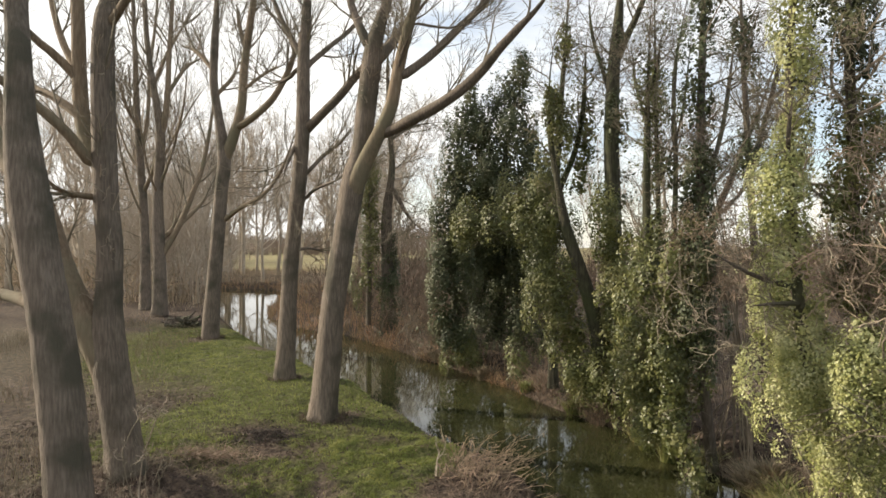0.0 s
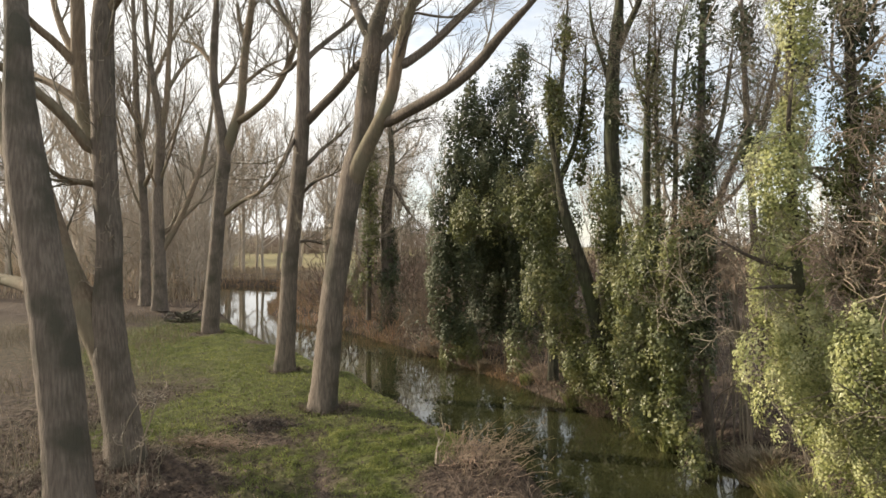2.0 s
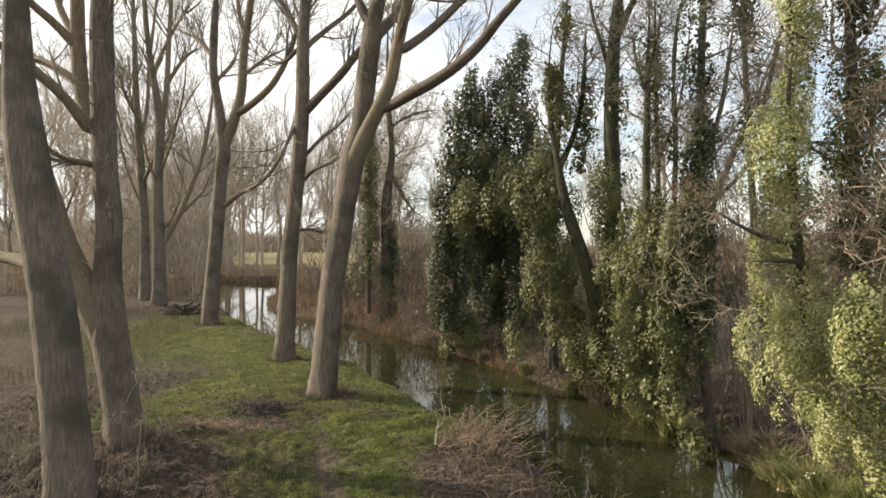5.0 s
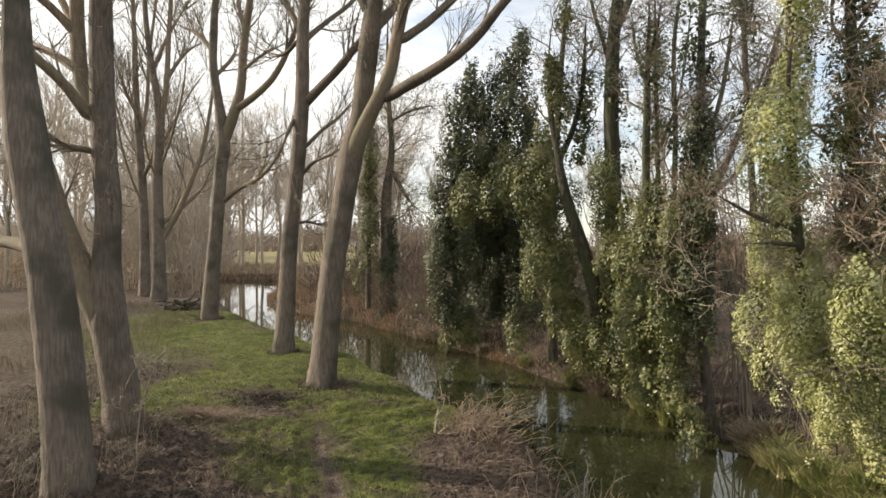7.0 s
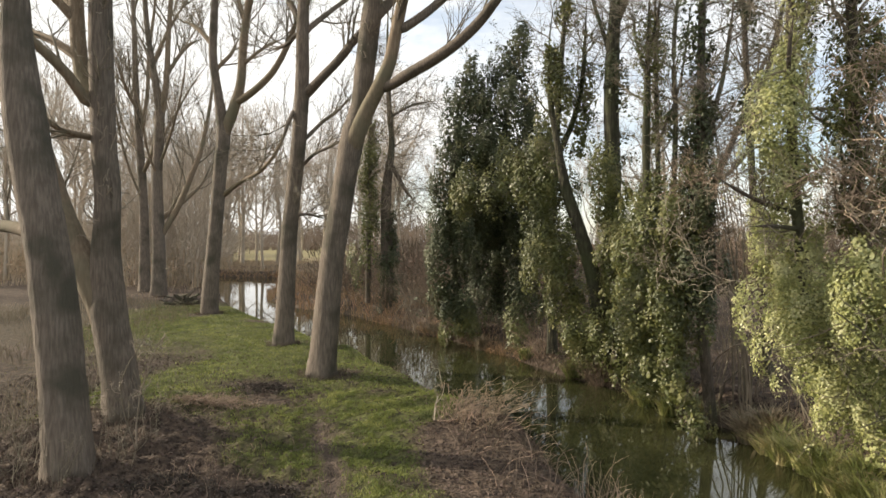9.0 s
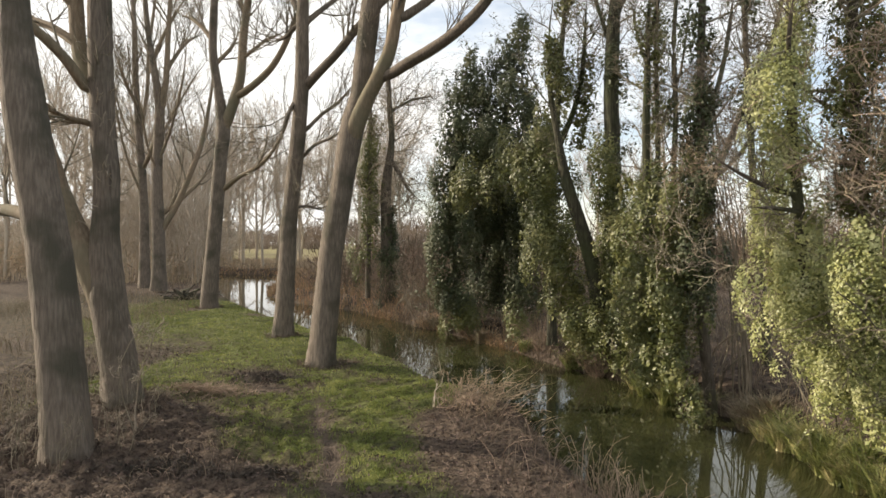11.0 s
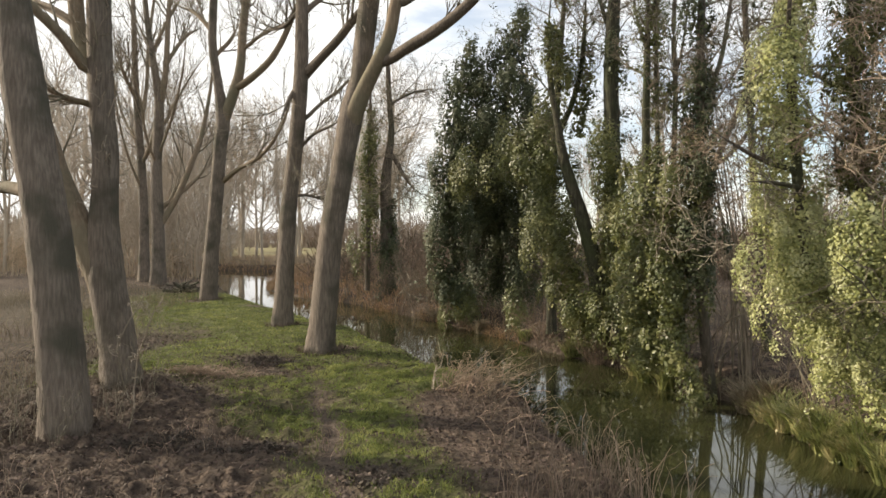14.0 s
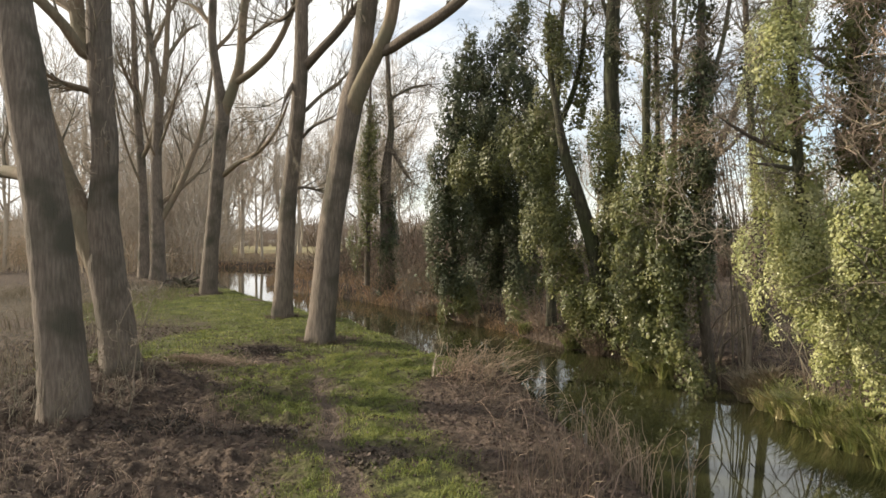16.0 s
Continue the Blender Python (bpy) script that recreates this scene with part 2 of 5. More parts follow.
# ---------------------------------------------------------------- mesh tools
class Buffer:
    """Collects quads and turns them into one mesh."""

    def __init__(self):
        self.v, self.f, self.n = [], [], 0

    def add(self, verts, quads):
        self.v.append(np.asarray(verts, float).reshape(-1, 3))
        self.f.append(np.asarray(quads, int).reshape(-1, 4) + self.n)
        self.n += len(self.v[-1])

    def mesh(self, name, smooth=False):
        v, f = np.concatenate(self.v), np.concatenate(self.f)
        me = bpy.data.meshes.new(name)
        me.vertices.add(len(v))
        me.vertices.foreach_set("co", v.ravel())
        me.loops.add(f.size)
        me.loops.foreach_set("vertex_index", f.ravel())
        me.polygons.add(len(f))
        me.polygons.foreach_set("loop_start", np.arange(0, f.size, 4))
        me.polygons.foreach_set("loop_total", np.full(len(f), 4))
        me.polygons.foreach_set("use_smooth", np.full(len(f), smooth))
        me.update(calc_edges=True)
        return me


def unit(a):
    return a / np.maximum(np.linalg.norm(a, axis=-1, keepdims=True), 1e-9)


def tubes(buf, paths, radii, sides=4, rough=0.0, swell=None):
    """Tapered tubes along paths (m, n, 3) with radii (m, n)."""
    paths, radii = np.asarray(paths, float), np.asarray(radii, float)
    m, n, _ = paths.shape
    tan = unit(np.gradient(paths, axis=1))
    ref = np.where(np.abs(tan[:, :1, 2:3]) > 0.8, np.array([1.0, 0.2, 0]), np.array([0, 0, 1.0]))
    a = unit(np.cross(tan, np.broadcast_to(ref, tan.shape)))
    b = np.cross(tan, a)
    ang = np.arange(sides) * 2 * math.pi / sides
    r = radii[:, :, None, None] * np.ones((1, 1, sides, 1))
    if swell is not None:
        r = r * swell[None, :, :, None]
    if rough:
        r = r * (1 + rough * RNG.normal(size=r.shape))
    ring = paths[:, :, None, :] + r * (np.cos(ang)[:, None] * a[:, :, None, :] + np.sin(ang)[:, None] * b[:, :, None, :])
    idx = np.arange(m * n * sides).reshape(m, n, sides)
    nxt = np.roll(idx, -1, axis=2)
    quads = np.stack([idx[:, :-1], nxt[:, :-1], nxt[:, 1:], idx[:, 1:]], axis=-1)
    buf.add(ring, quads)


def smooth_path(points, n):
    """A smooth run of n places and radii through a few (x, y, z, r)."""
    p = np.array(points, float)
    p = np.vstack([2 * p[0] - p[1], p, 2 * p[-1] - p[-2]])
    seg = np.linalg.norm(np.diff(p[1:-1, :3], axis=0), axis=1)
    s = np.concatenate([[0], np.cumsum(seg)])
    out = []
    for q in np.linspace(0, s[-1], n):
        i = min(np.searchsorted(s, q, side="right") - 1, len(seg) - 1)
        t = (q - s[i]) / seg[i]
        a, b, c, d = p[i:i + 4]
        out.append(0.5 * (2 * b + (c - a) * t + (2 * a - 5 * b + 4 * c - d) * t * t + (3 * b - a - 3 * c + d) * t ** 3))
    out = np.array(out)
    return out[:, :3], np.maximum(out[:, 3], 0.006)


def stem(buf, points, sides=14, wobble=0.01, step=0.22, foot=False):
    """One trunk or limb: a lumpy, ribbed tube."""
    length = sum(math.dist(a[:3], b[:3]) for a, b in zip(points, points[1:]))
    n = max(8, int(length / step))
    path, rad = smooth_path(points, n)
    path[1:-1] += RNG.normal(size=(n - 2, 3)) * wobble * rad[1:-1, None]
    rad = rad * np.clip((1 - np.linspace(0, 1, n)) / 0.3, 0.1, 1)
    lump = 1 + 0.012 * np.sin(np.linspace(0, length * 3.1, n) + RNG.uniform(0, 6))
    ang = np.arange(sides) * 2 * math.pi / sides
    swell = 1 + 0.035 * np.sin(ang * 3 + RNG.uniform(0, 6))[None] * np.ones((n, 1))
    if foot:
        low = np.exp(-np.linspace(0, length, n) / 0.42)[:, None]
        swell = swell + low * (0.12 + 0.15 * np.sin(ang * 5 + RNG.uniform(0, 6)) + 0.08 * np.sin(ang * 3 + RNG.uniform(0, 6)))[None]
    tubes(buf, path[None], (rad * lump)[None], sides, 0.012, swell)


def offshoots(paths, radii, per, length, n=5, angle=(35, 65), up=0.1, wiggle=0.18, shrink=0.5, tip=0.004, start=0.2, taper=0.55):
    """Branches that leave the given ones: per on each."""
    m, k, _ = paths.shape
    cnt = m * per
    t = RNG.uniform(start, 0.98, cnt) * (k - 1)
    who = np.repeat(np.arange(m), per)
    i = np.minimum(t.astype(int), k - 2)
    w = (t - i)[:, None]
    base = paths[who, i] * (1 - w) + paths[who, i + 1] * w
    r0 = (radii[who, i] * (1 - w[:, 0]) + radii[who, i + 1] * w[:, 0]) * shrink
    tan = unit(paths[who, i + 1] - paths[who, i])
    side = unit(np.cross(tan, RNG.normal(size=(cnt, 3))))
    a = np.radians(RNG.uniform(*angle, cnt))[:, None]
    d = unit(np.cos(a) * tan + np.sin(a) * side + np.array([0, 0, up]))
    ln = length * RNG.uniform(0.5, 1.15, cnt) * (1 - taper * t / (k - 1))
    pts = [base]
    for _ in range(n - 1):
        pts.append(pts[-1] + d * (ln / (n - 1))[:, None])
        d = unit(d + RNG.normal(size=d.shape) * wiggle + np.array([0, 0, up]))
    out = np.stack(pts, axis=1)
    rr = np.maximum(r0[:, None] * np.linspace(1, 0.25, n)[None], tip)
    return out, rr


def part(name, buf, mat, parent, label="", smooth=False, kind=""):
    """One mesh from a buffer, as a part of a thing."""
    me = buf.mesh(name, smooth) if isinstance(buf, Buffer) else buf
    if not me.materials:
        me.materials.append(mat)
    ob = new(name, me)
    ob.parent = parent
    if parent is not None:
        ob.matrix_parent_inverse = parent.matrix_world.inverted()
    return tagged(ob, label, kind=kind)


def thing(name, at, label, category, group="", kind=""):
    ob = new(name)
    ob.empty_display_size = 0.3
    ob.location = at
    ob.matrix_world = Matrix.Translation(at)
    return tagged(ob, label, category, group, kind)


LEAF = np.array([(0, 0, 0), (-0.5, 0.22, -0.1), (-0.3, 0.62, -0.08), (0, 1.0, -0.05), (0.3, 0.62, -0.08), (0.5, 0.22, -0.1)])


SPRAY = np.array([(-0.36, 0, 0), (-0.46, 0.58, -0.08), (0.04, 1.05, -0.05), (0.46, 0.5, -0.1)])


def leaves(buf, where, outward, size, droop=0.5, jitter=0.7, simple=False):
    """Folded leaves at the given places, their faces turned roughly outward, tips hanging."""
    n = len(where)
    nrm = unit(outward + RNG.normal(size=(n, 3)) * jitter)
    down = np.array([0, 0, -1.0]) * droop + RNG.normal(size=(n, 3)) * 0.6
    y = unit(down - nrm * np.sum(down * nrm, axis=1, keepdims=True))
    x = np.cross(y, nrm)
    s = (size * RNG.uniform(0.6, 1.3, n))[:, None, None]
    v = where[:, None, :] + s * (LEAF[None, :, 0:1] * x[:, None] + LEAF[None, :, 1:2] * y[:, None] + LEAF[None, :, 2:3] * nrm[:, None])
    if simple:
        v = where[:, None, :] + s * (SPRAY[None, :, 0:1] * x[:, None] + SPRAY[None, :, 1:2] * y[:, None] + SPRAY[None, :, 2:3] * nrm[:, None])
        buf.add(v, np.arange(n)[:, None] * 4 + np.array([0, 1, 2, 3]))
        return
    k = np.arange(n)[:, None] * 6
    buf.add(v, np.concatenate([k + np.array([0, 1, 2, 3]), k + np.array([0, 3, 4, 5])]))


def ivy_sleeve(buf, points, size, clump=0.22, dens=2.4, holes=-1.1):
    """Ivy round a path whose radii give the sleeve's reach: overlapping hanging domes of leaves over a sparser filling."""
    path, rad = smooth_path(points, 80)
    k = np.arange(80)
    rad = rad * (1 + 0.1 * np.sin(k * 0.37 + RNG.uniform(0, 6)) + 0.1 * np.sin(k * 0.83 + RNG.uniform(0, 6)))
    run = np.linalg.norm(np.gradient(path, axis=0), axis=1)
    w = rad * run
    area = 2 * math.pi * w.sum()
    m = max(6, int(0.36 * area / clump ** 2))
    i = RNG.choice(80, m, p=w / w.sum())
    ang = RNG.uniform(0, 2 * math.pi, m)
    cs = clump * np.clip(RNG.lognormal(-0.15, 0.5, m), 0.3, 1.9)
    out = np.stack([np.cos(ang), np.sin(ang), np.zeros(m)], axis=1)
    bulge = waves(path[i, 2] * 0.7 + 2.1 * out[:, 0], path[i, 2] * 0.7 + 2.1 * out[:, 1] + path[i, 0], 0.75, int(97 * abs(points[0][0])) + 3)
    reach = np.maximum(rad[i] * RNG.uniform(0.5, 1.2, m) * (1 + 0.34 * bulge) * np.where(RNG.uniform(0, 1, m) < 0.1, 1.3, 1.0) - cs * 0.55, 0.02)
    centre = path[i] + out * reach[:, None] + np.stack([np.zeros(m), np.zeros(m), RNG.normal(size=m) * 0.1], axis=1)
    # hollows between the hanging masses
    keep = waves(centre[:, 0] + 0.5 * centre[:, 2], centre[:, 1] - 0.6 * centre[:, 2], 1.6 * clump, int(1000 * size) + 5) > holes
    # thinner on the landward side, away from the light
    keep &= (out[:, 1] < 0.3) | (RNG.uniform(0, 1, m) < 0.4)
    centre, out, cs = centre[keep], out[keep], cs[keep]
    num = np.maximum(8, (dens * 6.0 * (cs / size) ** 2).astype(int))
    who = np.repeat(np.arange(len(cs)), num)
    n = len(who)
    u = unit(RNG.normal(size=(n, 3)) + out[who] * 1.3 + np.array([0, 0, 0.3]))
    off = u * cs[who, None] * np.array([0.85, 0.85, 1.45]) * RNG.uniform(0.82, 1.1, (n, 1))
    off[:, 2] -= 0.2 * cs[who] * RNG.uniform(0, 1, n) ** 3 * 3
    leaves(buf, centre[who] + off, unit(u + 0.15 * out[who] + np.array([-0.18, -0.08, 0.22])), np.full(n, size), jitter=0.27, simple=True)
    # the filling behind them
    n = int(0.3 * area / size ** 2)
    i = RNG.choice(80, n, p=w / w.sum())
    ang = RNG.uniform(0, 2 * math.pi, n)
    out = np.stack([np.cos(ang), np.sin(ang), np.zeros(n)], axis=1)
    at = path[i] + out * (rad[i] * np.sqrt(RNG.uniform(0.03, 0.42, n)))[:, None] + RNG.normal(size=(n, 3)) * 0.05
    keep = waves(at[:, 0] + 0.5 * at[:, 2], at[:, 1] - 0.6 * at[:, 2], 1.6 * clump, int(1000 * size) + 5) > holes
    leaves(buf, at[keep], out[keep], np.full(int(keep.sum()), size * 1.8), jitter=0.6, simple=True)


def arcs(buf, base, height, lean, n=6, r=0.006, sides=3, droop=0.9, away=None):
    """Dead stems that rise and bow over, one from each base."""
    m = len(base)
    a = RNG.uniform(0, 2 * math.pi, m)
    d = np.stack([np.cos(a), np.sin(a), np.zeros(m)], axis=1)
    if away is not None:
        d = unit(d + np.array(away))
    h, l = height * RNG.uniform(0.5, 1.2, m), lean * RNG.uniform(0.3, 1.3, m)
    t = np.linspace(0, 1, n)[None, :, None]
    p = base[:, None, :] + d[:, None, :] * (l[:, None, None] * t ** 1.5) + np.array([0, 0, 1.0]) * h[:, None, None] * (t * (1 + droop) - droop * t ** 2.2)
    p[:, 1:] += np.cumsum(RNG.normal(size=p[:, 1:].shape), axis=1) * 0.028 * height
    tubes(buf, p, np.linspace(1, 0.35, n)[None] * np.full((m, 1), r) * RNG.uniform(0.6, 1.4, (m, 1)), sides)


def blades(buf, base, height, width, lean=0.5):
    """Grass blades: one bent, tapering strip of two quads each."""
    m = len(base)
    a = RNG.uniform(0, 2 * math.pi, m)
    side = np.stack([np.cos(a), np.sin(a), np.zeros(m)], axis=1)
    b = a + RNG.uniform(0.8, 2.3, m)
    d = np.stack([np.cos(b), np.sin(b), np.zeros(m)], axis=1)
    h = (height * RNG.uniform(0.45, 1.3, m))[:, None]
    l = h * (lean * RNG.uniform(0.2, 1.6, m))[:, None]
    w = (width * RNG.uniform(0.6, 1.3, m))[:, None] / 2
    z = np.array([0, 0, 1.0])
    mid, tip = base + z * h * 0.65 + d * l * 0.35, base + z * h + d * l
    v = np.stack([base - side * w, base + side * w, mid + side * w * 0.8, mid - side * w * 0.8, tip + side * w * 0.1, tip - side * w * 0.1], axis=1)
    k = np.arange(m)[:, None] * 6
    buf.add(v, np.concatenate([k + np.array([0, 1, 2, 3]), k + np.array([3, 2, 4, 5])]))


# ---------------------------------------------------------------- the land
WATER_Z = -0.40
BANK_L = np.array([(3.6, -12), (3.0, 4), (2.7, 7.4), (2.1, 9.8), (1.95, 12.2), (1.15, 13.3), (0.15, 14.7), (-0.6, 16.2), (-1.45, 17.7), (-2.3, 19.8), (-3.4, 21.2),
                   (-5.2, 24), (-7.2, 26.8), (-10, 31.7), (-15, 42), (-20.5, 57), (-27, 63), (-45, 68), (-120, 72)], float)
BANK_R = np.array([(8.5, -12), (6.7, 5), (6.05, 8.5), (5.9, 10), (5.9, 11.2), (6.0, 12.6), (5.2, 13.9), (4.5, 16.4), (3.5, 17.9), (2.2, 21), (0.1, 25), (-2.2, 28.6),
                   (-5, 33.5), (-8.3, 36.5), (-11.8, 42), (-13.6, 48), (-14, 54), (-15.2, 62), (-19, 70), (-40, 76), (-120, 80)], float)


def edge_distance(x, y, line):
    best = np.full(x.shape, 1e9)
    for (ax, ay), (bx, by) in zip(line, line[1:]):
        dx, dy = bx - ax, by - ay
        t = np.clip(((x - ax) * dx + (y - ay) * dy) / (dx * dx + dy * dy), 0, 1)
        best = np.minimum(best, np.hypot(x - ax - t * dx, y - ay - t * dy))
    return best


def in_river(x, y):
    ring = np.vstack([BANK_L, BANK_R[::-1]])
    inside = np.zeros(x.shape, bool)
    for (ax, ay), (bx, by) in zip(ring, np.roll(ring, -1, axis=0)):
        if ay == by:
            continue
        cross = (ay > y) != (by > y)
        inside ^= cross & (x < (bx - ax) * (y - ay) / (by - ay) + ax)
    return inside


def waves(x, y, s, seed):
    """Smooth uneven values between about -1 and 1."""
    g = np.random.default_rng(seed)
    out = np.zeros(np.shape(x))
    for _ in range(9):
        a, f, p = g.uniform(0, 2 * math.pi), g.uniform(0.5, 2.2) / s, g.uniform(0, 6.28)
        out = out + np.sin((x * np.cos(a) + y * np.sin(a)) * f + p)
    return out / 4.0


def smoothstep(a, b, x):
    t = np.clip((x - a) / (b - a), 0, 1)
    return t * t * (3 - 2 * t)


def height_at(x, y):
    """The ground's height; the river bed where the river runs."""
    x, y = np.asarray(x, float), np.asarray(y, float)
    dl, dr, wet = edge_distance(x, y, BANK_L), edge_distance(x, y, BANK_R), in_river(x, y)
    wob = 0.25 * waves(x, y, 0.8, 3) * np.clip(y / 25, 0.6, 2.5)
    left = dl < dr
    d = np.where(left, dl, dr) + np.where(wet, 0, wob * 0.35)
    top = np.where(left, 0.06 + 0.16 * smoothstep(8, 16, y) + 0.22 * np.exp(-((x + 5.9) ** 2 + (y - 11.3) ** 2) / 3), 0.25 + 0.15 * waves(x, y, 3, 5))
    run = np.where(left, 0.75, 1.2)
    bank = WATER_Z - 0.04 + (top - WATER_Z + 0.04) * smoothstep(-0.02, 1, d / run)
    bumps = 0.026 * waves(x, y, 0.22, 11) + 0.05 * waves(x, y, 1.3, 12) + (0.075 * waves(0.6 * x, y, 0.14, 14) + 0.05 * waves(x, y, 0.09, 15)) * smoothstep(-1.0, -2.5, x) * smoothstep(13, 10, y)
    dry = bank + bumps * smoothstep(0.1, 1.0, d)
    return np.where(wet, WATER_Z - 0.05 - np.minimum(0.9, 0.7 * np.minimum(dl, dr)), dry)


def steps(stops):
    """Grid lines: runs of (from, to, step)."""
    out = []
    for a, b, s in stops:
        out.append(np.arange(a, b - 1e-6, s))
    return np.concatenate(out + [[stops[-1][1]]])


def cover_at(x, y, wet):
    """How grassy, how muddy and how meadow-like the ground is."""
    dl = edge_distance(x, y, BANK_L)
    dr = edge_distance(x, y, BANK_R)
    left = dl < dr
    n = waves(x, y, 0.55, 21) * 0.5 + waves(x, y, 1.7, 22) * 0.5
    turf = smoothstep(-0.35, 0.5, n + 0.72 + 0.35 * waves(x, y, 0.22, 23)) * left
    # the worn edge of the bank, the ground under the near trees and the trampled left foreground
    turf = turf * smoothstep(0.0, 0.7, dl + 0.3 * n - 0.2 - 1.9 * smoothstep(13.5, 11, y) + 0.3 * smoothstep(16, 18, y))
    near = smoothstep(9.9, 8.9, y + 0.35 * x + 0.9 * n + 0.9) * smoothstep(-1.0, -2.2, x + 0.5 * n)
    under = np.exp(-(((x + 5.6) / 2.2) ** 2 + ((y - 10.6) / 2.0) ** 2)) * 1.3
    litter = np.clip(near + under + 1.0 * np.exp(-(((x + 4.4) / 0.9) ** 2 + ((y - 14.4) / 0.5) ** 2)) + 0.9 * np.exp(-(((x + 0.7) / 0.5) ** 2 + ((y - 7.4) / 0.4) ** 2)), 0, 1)
    turf = turf * (1 - litter)
    turf = turf * (1 - 0.75 * smoothstep(-6.5, -8.0, x + n) * smoothstep(24, 14, y))
    turf = turf * (1 - 0.8 * smoothstep(-6.6, -7.8, x + 0.5 * n) * smoothstep(22, 15, y))
    turf = turf * (1 - smoothstep(30, 36, y)) * (1 - 0.85 * smoothstep(-9, -11, x + 0.3 * (y - 12) + n))
    px = -1.35 - 0.26 * (y - 8) + 0.06 * np.sin(y * 2.2)
    path = np.exp(-((x - px) / 0.2) ** 2) * smoothstep(14, 10.5, y)
    turf = turf * (1 - 0.95 * path)
    mud = np.clip(path + 0.8 * np.exp(-(dl / 0.18) ** 2) * left + 0.5 * np.exp(-(dr / 0.3) ** 2) * (~left), 0, 1)
    mud = np.where(wet, 1, mud)
    meadow = smoothstep(96, 112, y)
    return np.clip(turf, 0, 1), mud, meadow


def make_ground():
    xs = steps([(-1500, -300, 150), (-300, -60, 12), (-60, -24, 1.2), (-24, -9, 0.3), (-9, -7.5, 0.15), (-7.5, 2.6, 0.075), (2.6, 8, 0.15), (8, 20, 0.4), (20, 60, 2), (60, 300, 12), (300, 1500, 150)])
    ys = steps([(-300, -20, 40), (-20, 4, 1.0), (4, 13, 0.075), (13, 22, 0.15), (22, 48, 0.3), (48, 82, 0.5), (82, 200, 4), (200, 600, 25), (600, 3000, 200)])
    gx, gy = np.meshgrid(xs, ys, indexing="ij")
    x, y = gx.ravel(), gy.ravel()
    z = height_at(x, y)
    turf, mud, meadow = cover_at(x, y, in_river(x, y))
    z = z - 0.03 * np.where(in_river(x, y), 0, mud)
    idx = np.arange(len(x)).reshape(gx.shape)
    buf = Buffer()
    buf.add(np.stack([x, y, z], axis=1), np.stack([idx[:-1, :-1], idx[1:, :-1], idx[1:, 1:], idx[:-1, 1:]], axis=-1))
    me = buf.mesh("ground", True)
    col = me.color_attributes.new("cover", "FLOAT_COLOR", "POINT")
    col.data.foreach_set("color", np.stack([turf, mud, meadow, np.ones(len(x))], axis=1).ravel())
    me.materials.append(GROUND)
    return tagged(new("ground", me), "grassy river bank with leaf litter, worn footpath and far meadow", "ground", kind="structure")


make_ground()
wb = Buffer()
wb.add([(-150, -30, WATER_Z), (30, -30, WATER_Z), (30, 100, WATER_Z), (-150, 100, WATER_Z)], [(0, 1, 2, 3)])
tagged(part("water", wb, WATER, None), "still murky green-brown river reflecting trees and sky", "water", kind="structure")


def scatter(n, x0, x1, y0, y1, want):
    """Random places on the ground where want(x, y) (0 to 1) allows them."""
    x, y = RNG.uniform(x0, x1, n), RNG.uniform(y0, y1, n)
    keep = (RNG.uniform(0, 1, n) < want(x, y)) & ~in_river(x, y)
    x, y = x[keep], y[keep]
    return np.stack([x, y, height_at(x, y)], axis=1)


